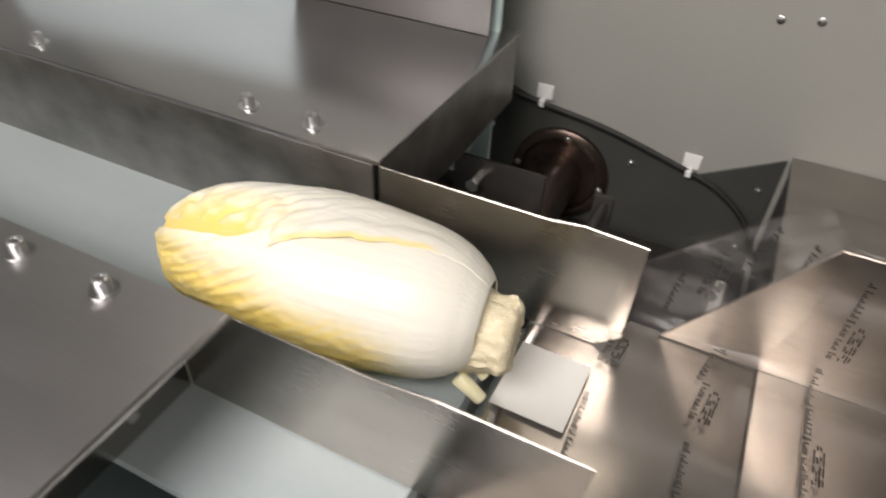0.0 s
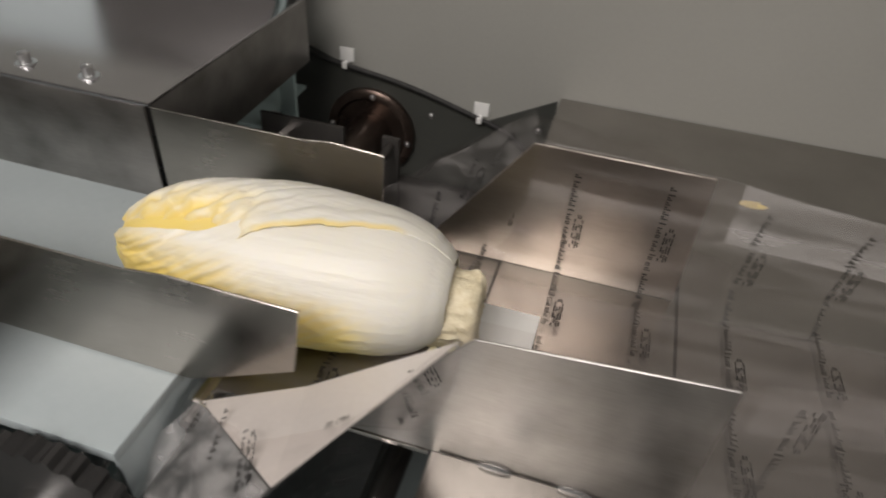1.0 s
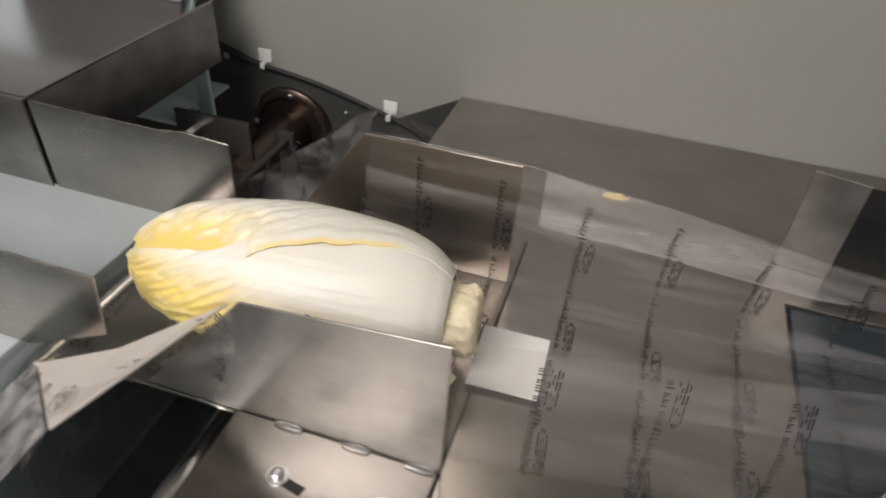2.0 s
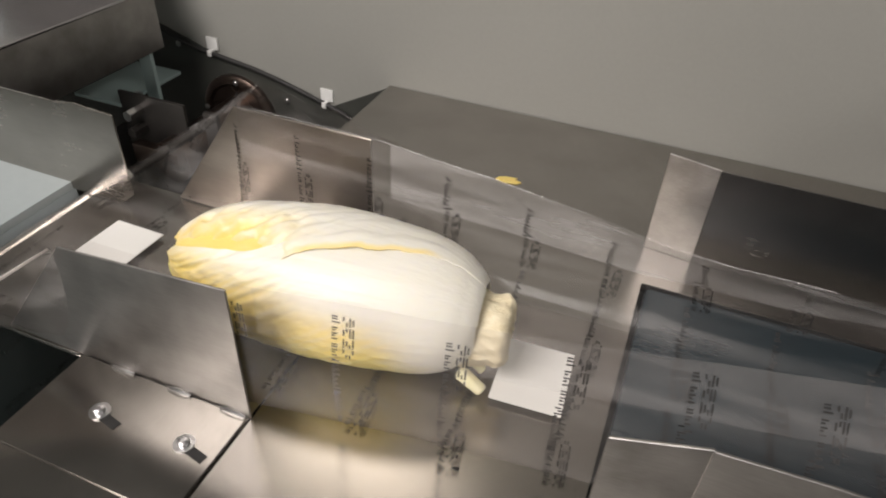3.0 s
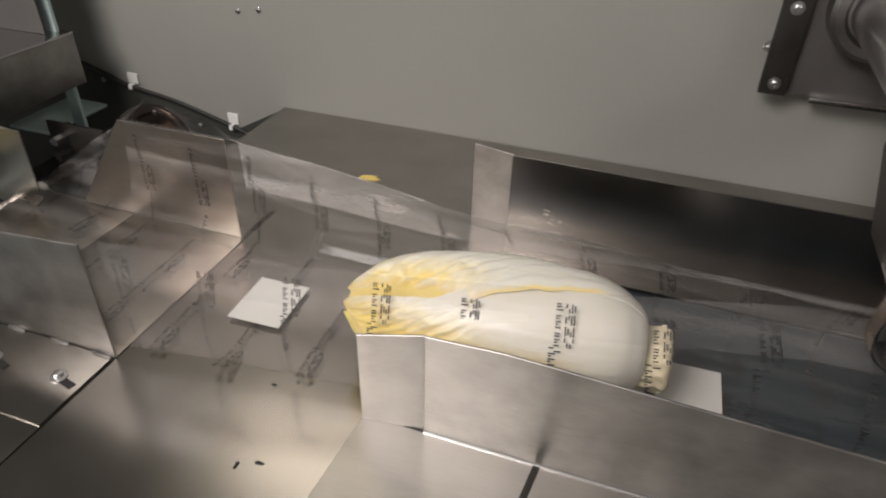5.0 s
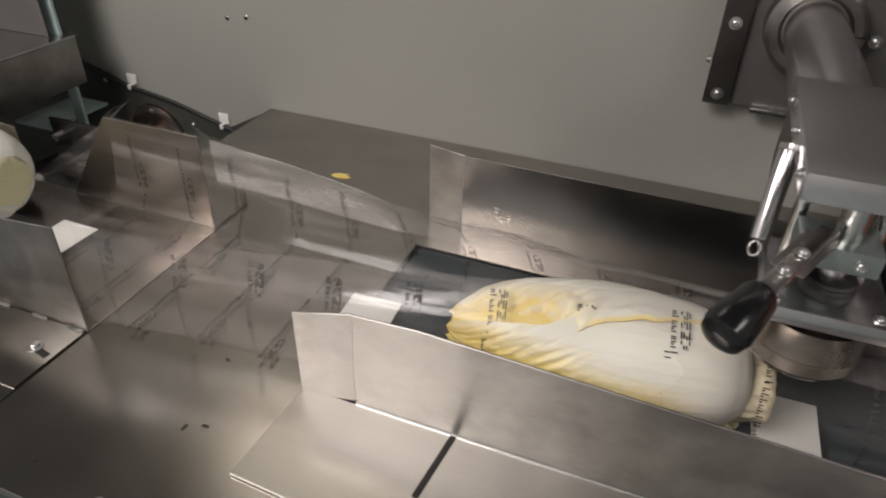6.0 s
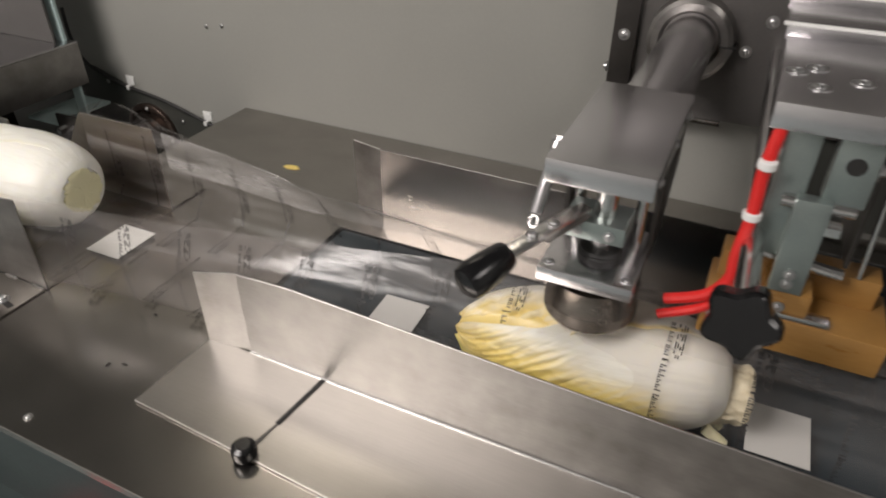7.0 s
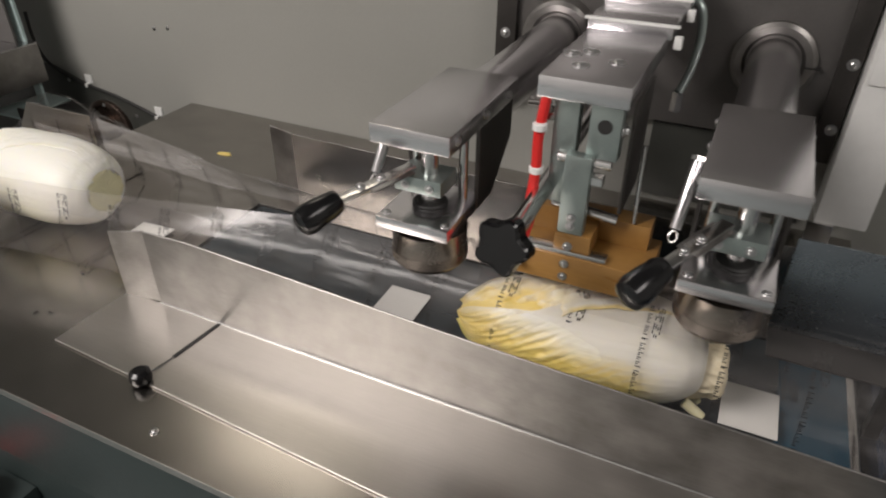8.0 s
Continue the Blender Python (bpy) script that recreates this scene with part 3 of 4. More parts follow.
# ---- film ----
# film stations: way along the film, x, then the half outlines (y, z) from the middle to the front and to the back edge
STATIONS = [
    (-2.60, ((-0.76, 0.105, -2.0), (-0.75, -0.04, -2.0), (-0.70, -0.13, -2.0)), ((-0.76, 0.105, -2.0), (-0.75, 0.25, -2.0), (-0.70, 0.30, -2.0))),
    (-0.68, ((-0.672, 0.105, -0.030), (-0.668, -0.040, -0.035), (-0.580, -0.125, 0.0)), ((-0.672, 0.105, -0.030), (-0.668, 0.250, -0.035), (-0.56, 0.290, 0.05))),
    (-0.65, ((-0.655, 0.105, 0.002), (-0.650, -0.038, 0.002), (-0.532, -0.122, 0.070)), ((-0.655, 0.105, 0.002), (-0.650, 0.246, 0.002), (-0.457, 0.289, 0.142))),
    (-0.44, -0.44, ((0.105, 0.004), (0.005, 0.004), (-0.011, 0.014), (-0.0125, 0.075), (-0.0125, 0.1445)), ((0.105, 0.004), (0.208, 0.004), (0.2205, 0.014), (0.2222, 0.075), (0.2222, 0.148))),
    (-0.28, -0.28, ((0.105, 0.004), (0.005, 0.004), (-0.011, 0.014), (-0.0125, 0.075), (-0.0125, 0.148)), ((0.105, 0.004), (0.208, 0.004), (0.2205, 0.014), (0.2222, 0.075), (0.2222, 0.147))),
    (-0.14, -0.14, ((0.110, 0.004), (0.02, 0.004), (0.008, 0.02), (0.006, 0.075), (0.020, 0.140)), ((0.110, 0.004), (0.222, 0.004), (0.236, 0.02), (0.234, 0.07), (0.222, 0.133))),
    (0.0, 0.0, ((0.120, 0.004), (0.035, 0.004), (0.024, 0.02), (0.024, 0.07), (0.055, 0.135)), ((0.120, 0.004), (0.225, 0.004), (0.240, 0.02), (0.236, 0.06), (0.215, 0.116))),
    (0.18, 0.18, ((0.130, 0.004), (0.045, 0.004), (0.036, 0.02), (0.040, 0.070), (0.060, 0.112), (0.090, 0.140)), ((0.130, 0.004), (0.225, 0.004), (0.240, 0.02), (0.232, 0.060), (0.210, 0.105), (0.178, 0.136))),
    (0.36, 0.36, ((0.135, 0.004), (0.055, 0.004), (0.048, 0.02), (0.052, 0.078), (0.074, 0.120), (0.130, 0.1445)), ((0.135, 0.004), (0.222, 0.004), (0.234, 0.02), (0.220, 0.065), (0.190, 0.118), (0.136, 0.145))),
    (1.50, 1.50, ((0.145, 0.004), (0.065, 0.004), (0.056, 0.02), (0.060, 0.078), (0.082, 0.120), (0.140, 0.1445)), ((0.145, 0.004), (0.230, 0.004), (0.242, 0.02), (0.226, 0.065), (0.196, 0.118), (0.146, 0.145))),
    (2.60, 2.60, ((0.145, 0.004), (0.065, 0.004), (0.056, 0.02), (0.060, 0.078), (0.082, 0.120), (0.140, 0.1445)), ((0.145, 0.004), (0.230, 0.004), (0.242, 0.02), (0.226, 0.065), (0.196, 0.118), (0.146, 0.145))),
]


def along(pts, s):
    """The point a fraction s of the way along an outline."""
    lens = [(b - a).length for a, b in zip(pts, pts[1:])]
    want = s * sum(lens)
    for a, b, ln in zip(pts, pts[1:], lens):
        if want <= ln or b is pts[-1]:
            return a + (b - a) * (want / ln)
        want -= ln
    return pts[-1]


OUTLINES = []
for row in STATIONS:
    halves = row[1:] if len(row) == 3 else [[(row[1], y, z) for y, z in h] for h in row[2:]]
    OUTLINES.append((row[0], *[[Vector(q) for q in h] for h in halves]))


def at_station(st, s):
    """The film's point at a station; s from -1 (front edge) to 1 (back edge)."""
    return along(st[1] if s < 0 else st[2], abs(s))


def film_point(u, s):
    for a, b in zip(OUTLINES, OUTLINES[1:]):
        if u <= b[0]:
            break
    k = (u - a[0]) / (b[0] - a[0])
    return at_station(a, s).lerp(at_station(b, s), k)


def film_pose(u, s, lift=0.0006, side=1):
    """A frame on the film: x along its way, y across it towards the back edge."""
    p = film_point(u, s)
    ex = (film_point(u + 0.02, s) - film_point(u - 0.02, s)).normalized()
    ey = film_point(u, min(1, s + 0.07)) - film_point(u, max(-1, s - 0.07))
    ey = (ey - ex * ey.dot(ex)).normalized()
    ez = ex.cross(ey)
    m = Matrix((ex, ey, ez)).transposed().to_4x4()
    return Matrix.Translation(p + ez * lift * side) @ m


def film():
    web = thing("wrapping_film", (0, 0, 0), "clear glossy wrapping film folded into a tube, with black print", "plastic film")
    us = [-1.5, -1.1, -0.85, -0.75, -0.70, -0.68, -0.67, -0.66] + [-0.65 + 0.0125 * k for k in range(int(2.06 / 0.0125))]
    rows = []
    for u in us:
        row = []
        for k in range(57):
            s = -1 + 2 * k / 56
            p = film_point(u, s)
            if u > -0.27:
                w = min(1.0, (u + 0.27) * 5)
                e = noise.noise(Vector((u * 7, s * 5, 0.3))) * 0.006 + noise.noise(Vector((u * 24 + s * 9, s * 12, 2.3))) * 0.0016
                e *= w * max(0.0, min(1.0, (abs(s) - 0.42) * 4))
                p = p + film_pose(u, s).to_3x3().col[2] * e
            elif u < -0.44:
                p = p + film_pose(u, s).to_3x3().col[2] * 0.004 * noise.noise(Vector((u * 16 + s * 5, s * 9, 1))) * min(1, abs(s) * 1.2) * min(1.0, (-0.44 - u) * 12)
            row.append(p)
        rows.append(row)
    cut = us.index(-0.65)
    fold = next(k for k, u in enumerate(us) if u > -0.445)
    for name, r0, r1, c0, c1 in (("feed_web", 0, cut, 0, 56), ("front_wing", cut, fold, 0, 15), ("back_wing", cut, fold, 41, 56), ("bottom_web", cut, len(us) - 1, 15, 41), ("front_side", fold, len(us) - 1, 0, 15), ("back_side", fold, len(us) - 1, 41, 56)):
        bm = bmesh.new()
        grid = [[bm.verts.new(p) for p in row[c0:c1 + 1]] for row in rows[r0:r1 + 1]]
        for a, b in zip(grid, grid[1:]):
            for k in range(c1 - c0):
                bm.faces.new((a[k], b[k], b[k + 1], a[k + 1]))
        part(name, bm, FILM_SIDE if name in ("front_wing", "back_wing", "back_side") else FILM_CLEAR if name == "front_side" else FILM, web, smooth=80).visible_shadow = False
    start = next(k for k, u in enumerate(us) if u > -0.27)
    for name, c0, c1 in (("front_hem", 0, 5), ("back_hem", 49, 56)):
        bm = bmesh.new()
        grid = []
        for k in range(start, len(us) - 50):
            up = film_pose(us[k], -1 + 2 * c1 / 56 if c0 else -1).to_3x3().col[2]
            grid.append([bm.verts.new(p + up * (0.0012 + 0.0006 * noise.noise(Vector((us[k] * 25, j, 4))))) for j, p in enumerate(rows[k][c0:c1 + 1])])
        for a, b in zip(grid, grid[1:]):
            for k in range(c1 - c0):
                bm.faces.new((a[k], b[k], b[k + 1], a[k + 1]))
        part(name, bm, FILM_HEM if name == "back_hem" else FILM_HEM_THIN, web, "doubled hazy film hem", smooth=80).visible_shadow = False
    # Thin glossy bead added for the bright line along the film's edge.
    for side in (56,):
        line = [rows[k][side] for k in range(cut, len(us) - 100, 3)]
        part("free_edge", tube(line, 0.00035, 6), FILM_EDGE, web, "thin glossy bead for the film edge's glint")
    # the slack flap that hangs behind the rising back edge
    bm = bmesh.new()
    top = [Vector((-0.56, 0.292, 0.060)), Vector((-0.456, 0.291, 0.142)), Vector((-0.33, 0.262, 0.138)), Vector((-0.24, 0.250, 0.120))]
    low = [Vector((-0.53, 0.330, 0.020)), Vector((-0.44, 0.372, 0.010)), Vector((-0.33, 0.352, 0.008)), Vector((-0.22, 0.315, 0.006))]
    grid = []
    for k in range(31):
        a, f = min(2, k // 10), k / 10 - min(2, k // 10)
        hi, lo = top[a].lerp(top[a + 1], f), low[a].lerp(low[a + 1], f)
        grid.append([bm.verts.new(hi.lerp(lo, j / 12) + Vector((0, 0.010, 0.006)) * (math.sin(math.pi * j / 12) + 0.9 * noise.noise(Vector((k * 0.24, j * 0.3, 5))))) for j in range(13)])
    for a, b in zip(grid, grid[1:]):
        for k in range(12):
            bm.faces.new((a[k], b[k], b[k + 1], a[k + 1]))
    part("rear_flap", bm, FILM_SIDE, web, "slack glossy film flap", smooth=80).visible_shadow = False
    # the web comes up from the reel and fans out over the plow
    bm = bmesh.new()
    grid = []
    for k in range(25):
        up = Vector((-0.648, -0.036, 0.006)).lerp(Vector((-0.536, -0.119, 0.066)), k / 24)
        down = Vector((-0.76, -0.075, -0.13)).lerp(Vector((-0.665, -0.215, -0.115)), k / 24)
        grid.append([bm.verts.new(up.lerp(down, j / 16) + Vector((0.4, -0.6, 0.7)) * (0.007 * math.sin(k * 0.9 + 2 * noise.noise(Vector((k * 0.2, j * 0.1, 3)))) * min(1, j / 5) + 0.014 * math.sin(math.pi * j / 16))) for j in range(17)])
    for a, b in zip(grid, grid[1:]):
        for k in range(16):
            bm.faces.new((a[k], b[k], b[k + 1], a[k + 1]))
    part("front_fan", bm, FILM_HEM, web, "creased hazy film fan before the plow", smooth=80).visible_shadow = False
    return web


def scraps():
    bits = (("leaf_scrap", (-0.196, 0.437, 0.0004), [(-0.016, -0.004), (-0.004, -0.008), (0.012, -0.005), (0.018, 0.001), (0.006, 0.005), (0.010, 0.009), (-0.006, 0.007), (-0.014, 0.003)], LEAF, "small yellow leaf scrap lying on the steel table", "leaf scrap"),
            ("ink_speck", (-0.067, -0.079, 0.0004), [(-0.004, -0.0015), (0.003, -0.001), (0.005, 0.001), (-0.002, 0.0016)], INK, "small dark ink speck on the steel table", "ink speck"),
            ("ink_speck", (-0.085, -0.088, 0.0004), [(-0.001, -0.004), (0.001, -0.003), (0.0016, 0.004), (-0.0014, 0.003)], INK, "small dark ink speck on the steel table", "ink speck"),
            ("ink_speck", (-0.190, -0.173, 0.0004), [(-0.002, -0.001), (0.002, -0.001), (0.0025, 0.001), (-0.002, 0.0012)], INK, "small dark ink speck on the steel table", "ink speck"),
            ("ink_speck", (-0.104, 0.008, 0.0004), [(-0.003, -0.001), (0.002, -0.0018), (0.003, 0.001), (-0.002, 0.0015)], INK, "small dark ink speck on the steel table", "ink speck"))
    for name, at, outline, mat, label, category in bits:
        solo(name, prism(outline, 0.0006, None, 0.0), mat, label, category, "specks on the table" if name == "ink_speck" else "", at=at)


# ---- cabbage ----
LENGTH = 0.292
PROFILE = [(0.0, 0.027), (0.02, 0.0375), (0.05, 0.0458), (0.10, 0.0532), (0.18, 0.0592), (0.35, 0.0635), (0.58, 0.0625), (0.74, 0.057), (0.86, 0.047), (0.95, 0.033), (1.0, 0.014)]


def head_radius(u):
    for (u0, r0), (u1, r1) in zip(PROFILE, PROFILE[1:]):
        if u <= u1:
            k = (u - u0) / (u1 - u0)
            return r0 + (r1 - r0) * k
    return PROFILE[-1][1]


SMOOTH = [sum(head_radius(min(1.0, max(0.0, k / 100 + d / 100))) for d in range(-min(5, k, 100 - k), min(5, k, 100 - k) + 1)) / (2 * min(5, k, 100 - k) + 1) for k in range(101)]


def soft_radius(u):
    a = min(99, int(u * 100))
    return SMOOTH[a] + (SMOOTH[a + 1] - SMOOTH[a]) * (u * 100 - a)


def ramp(x, x0, x1):
    """A smooth step from 0 at x0 to 1 at x1."""
    k = max(0.0, min(1.0, (x - x0) / (x1 - x0)))
    return k * k * (3 - 2 * k)


def steps(table, x):
    for (x0, y0), (x1, y1) in zip(table, table[1:]):
        if x <= x1:
            return y0 + (y1 - y0) * max(0.0, x - x0) / (x1 - x0)
    return table[-1][1]


SEAM = [(0.0, 84), (0.1, 90), (0.35, 103), (0.6, 122), (0.85, 127), (1.0, 128)]


def creases(u, th, seed, along, lean=0.115):
    """Sharp folds that run outwards and towards the leaf's tip."""
    a = noise.noise(Vector((u * 18 * along - th * lean, u * 3 + th * 0.022, seed)))
    b = noise.noise(Vector((u * 38 * along - th * lean * 2.2, u * 7 + th * 0.05, seed + 4)))
    return (1 - 2.6 * abs(a)) + 0.45 * (1 - 2.6 * abs(b))


def back_leaf(u, b, seed):
    """Laid over the top from behind; its free edge is the seam, sunk into a crinkled yellow pocket near the tip."""
    edge = steps(SEAM, u) + 3.0 * noise.noise(Vector((u * 14, seed, 0))) + 1.2 * noise.noise(Vector((u * 45, seed, 1)))
    th = -75 + (edge + 10 * ramp(u, 0.5, 0.62) + 75) * b
    near = edge - th
    pocket = ramp(u, 0.42, 0.62) * ramp(th, 70, 88)
    fold = creases(u, th, seed, 1.0)
    lift = 0.0052 * math.sin(math.pi * min(1, max(0.0, u / 0.92))) * (1 - 0.8 * ramp(th, 55, 100))
    lift += 0.0020 * (1 - ramp(abs(near - 7), 3, 13)) * ramp(u, 0.06, 0.2) * (1 - ramp(u, 0.42, 0.55))
    lift -= 0.0150 * ramp(u, 0.52, 0.7) * ramp(th, 90, 122)
    lift += 0.0034 * (1 - ramp(abs(th - 74), 4, 20)) * ramp(u, 0.5, 0.66)
    wave = math.sin(7.0 * math.hypot((u - 0.63) * 11, (th - 100) * 0.034) + 3 * noise.noise(Vector((u * 9, th * 0.05, seed))))
    lift += pocket * (0.0014 * wave + 0.0021 * fold + 0.0012 * noise.noise(Vector((u * 46, th * 0.22, seed + 6))))
    lift += (1 - pocket) * ramp(u, 0.22, 0.5) * 0.0010 * fold
    tinge = ramp(u, 0.40, 0.74) * ramp(th, 64, 106)
    yellow = max(tinge * (0.98 - 0.22 * fold + 0.22 * noise.noise(Vector((u * 22, th * 0.11, seed + 16)))), 0.75 * (1 - ramp(near, 1.5, 7)) * ramp(u, 0.1, 0.2) * (1 - ramp(u, 0.5, 0.6)), 0.42 * ramp(u, 0.55, 0.95), 0.85 * ramp(u, 0.93, 1.0))
    return th, 0.0018 + lift, yellow, 0.0


def front_leaf(u, b, seed):
    """The broad leaf on the near side: a white rib, then yellow folds below and towards the tip."""
    start = steps(SEAM, u) - 24 * (1 - ramp(u, 0.44, 0.70)) + 2.0 * noise.noise(Vector((u * 12, seed, 3)))
    th = start + (268 - start) * b
    border = 178 - 60 * u
    leafy = ramp(th, border - 22, border + 32) * ramp(u, 0.04, 0.3)
    fold = creases(u, th, seed, 1.0)
    veins = noise.noise(Vector((u * 62 - th * 0.30, th * 0.02, seed + 8)))
    lift = 0.0046 * (1 - ramp(abs(th - start - 6), 3, 18)) * ramp(u, 0.55, 0.85)
    lift += leafy * (0.0017 * fold * ramp(u, 0.25, 0.65) * (0.6 + 0.8 * abs(noise.noise(Vector((u * 6, th * 0.03, seed + 12))))) + 0.0005 * veins + 0.0011 * noise.noise(Vector((u * 30, th * 0.14, seed + 14))))
    lift += (1 - leafy) * ramp(u, 0.45, 0.75) * 0.0012 * fold
    lift += 0.0020 * ramp(u, 0.80, 0.97) * noise.noise(Vector((u * 20, th * 0.12, seed + 2)))
    yellow = max(leafy * (1.0 - 0.14 * fold + 0.14 * veins), 0.34 * ramp(u, 0.4, 0.85) * (1.1 - 0.6 * fold), 0.9 * ramp(u, 0.93, 1.0))
    return th, 0.0012 + lift, yellow, ramp(th, 165, 225) * (0.75 + 0.25 * fold)


def lower_leaf(u, b, seed):
    th = 182 + 163 * b
    fold = creases(u, th, seed, 1.0)
    return th, -0.0015 + 0.0015 * fold * ramp(u, 0.2, 0.6), 0.3 + 0.6 * ramp(u, 0.2, 0.6) + 0.2 * fold, 0.9


def heart_leaf(u, b, seed):
    th = 360 * b
    fold = creases(u, abs(th - 180), seed, 1.0)
    return th, -0.0070 + 0.0012 * fold * ramp(u, 0.5, 0.9), ramp(u, 0.3, 0.7), 0.1


def leaf_mesh(shape, seed, paler=0.0, nu=132, nt=92, stout=1.0):
    """One leaf laid round the head: angles in degrees (0 back, 90 up, 180 front)."""
    bm = bmesh.new()
    rib_l = bm.verts.layers.float.new("rib")
    gr_l = bm.verts.layers.float.new("green")
    grid = []
    for i in range(nu + 1):
        u = 0.006 + 0.994 * i / nu
        line = []
        for j in range(nt + 1):
            th, lift, yellow, green = shape(u, j / nt, seed)
            rad = radians(th)
            r = soft_radius(u) + lift * (1 - 0.7 * ramp(u, 0.9, 1.0)) * (1 - 0.5 * paler)
            r += 0.0018 * noise.noise(Vector((u * 5, math.cos(rad) * 1.5, math.sin(rad) * 1.5 + seed))) + 0.0004 * noise.noise(Vector((u * 3, th * 0.24, seed + 2)))
            v = bm.verts.new((-LENGTH * u - 0.006 * ramp(u, 0.9, 1.0) * noise.noise(Vector((math.cos(rad) * 3, math.sin(rad) * 3, seed))), r * math.cos(rad) * 1.02 * stout, r * math.sin(rad) * 0.98 * stout))
            v[rib_l] = max(0.0, min(1.0, 1.04 - 0.95 * yellow * (1 - 0.55 * paler)))
            v[gr_l] = max(0.0, min(1.0, green))
            line.append(v)
        grid.append(line)
    for p, q in zip(grid, grid[1:]):
        for j in range(nt):
            bm.faces.new((p[j], p[j + 1], q[j + 1], q[j]))
    bmesh.ops.recalc_face_normals(bm, faces=bm.faces)
    bmesh.ops.solidify(bm, geom=list(bm.faces), thickness=0.0014)
    return bm


def stump_mesh(seed):
    bm = bmesh.new()
    grid = []
    prof = [(-0.014, 0.034), (-0.004, 0.031), (0.004, 0.0295), (0.010, 0.030), (0.015, 0.0305), (0.018, 0.0305), (0.021, 0.029), (0.0232, 0.026), (0.0245, 0.021), (0.0235, 0.014), (0.0242, 0.006)]
    for x, r in prof:
        ring = []
        for k in range(72):
            th = 2 * math.pi * k / 72
            w = r * 1.04 + 0.0045 * noise.noise(Vector((math.cos(th) * 3, math.sin(th) * 3, x * 30 + seed))) + 0.0030 * noise.noise(Vector((math.cos(th) * 13, math.sin(th) * 13, x * 170 + seed))) + 0.0016 * noise.noise(Vector((math.cos(th) * 30, math.sin(th) * 30, x * 300 + seed)))
            ring.append(bm.verts.new((x + 0.0022 * noise.noise(Vector((math.cos(th) * 9, math.sin(th) * 9, x * 60 + r * 200 + seed))), w * math.cos(th), w * math.sin(th) * 0.98 - 0.012)))
        grid.append(ring)
    for p, q in zip(grid, grid[1:]):
        for k in range(72):
            bm.faces.new((p[k], p[(k + 1) % 72], q[(k + 1) % 72], q[k]))
    bm.faces.new(grid[-1])
    bm.faces.new(grid[0][::-1])
    bmesh.ops.recalc_face_normals(bm, faces=bm.faces)
    return bm


def cabbage(mat, seed, label, pale, stump_out=0.0, stout=1.0):
    c = thing("napa_cabbage", (0, 0, 0), label, "cabbage", "cabbages on the conveyor")
    fade = 0.9 if pale else 0.0
    part("heart", leaf_mesh(heart_leaf, seed, fade, 60, 60, stout), mat, c, smooth=80)
    part("outer_leaf", leaf_mesh(lower_leaf, seed + 1, fade, 90, 60, stout), mat, c, "green-yellow crinkled outer leaf", smooth=80)
    part("outer_leaf", leaf_mesh(back_leaf, seed + 2, fade, stout=stout), mat, c, "white-backed leaf with yellow crinkled tip", smooth=80)
    part("outer_leaf", leaf_mesh(front_leaf, seed + 3, fade, stout=stout), mat, c, "broad white-ribbed outer leaf", smooth=80)
    stump = part("stump", stump_mesh(seed), LEAF_PALE if pale else STUMP, c, "cream cut root face" if pale else "pale cut stump", smooth=50)
    stump.location.x = stump_out
    if pale:
        stump.scale = (0.5, 1.08, 1.08)
        stump.location.z = 0.013
    else:
        stub = bmesh.new()
        for base, tip, r in (((-0.014, -0.024, -0.044), (0.009, -0.032, -0.0575), 0.0070), ((-0.012, 0.000, -0.046), (0.006, -0.008, -0.057), 0.0055)):
            bumpy = rod(base, tip, r, r * 0.75, 14, 0.002)
            for v in bumpy.verts:
                v.co += Vector((1, 1, 1)) * 0.0022 * noise.noise(v.co * 90)
            joined(bumpy, stub)
        part("leaf_stub", stub, LEAF_PALE, c, "torn white leaf stub")
    return c


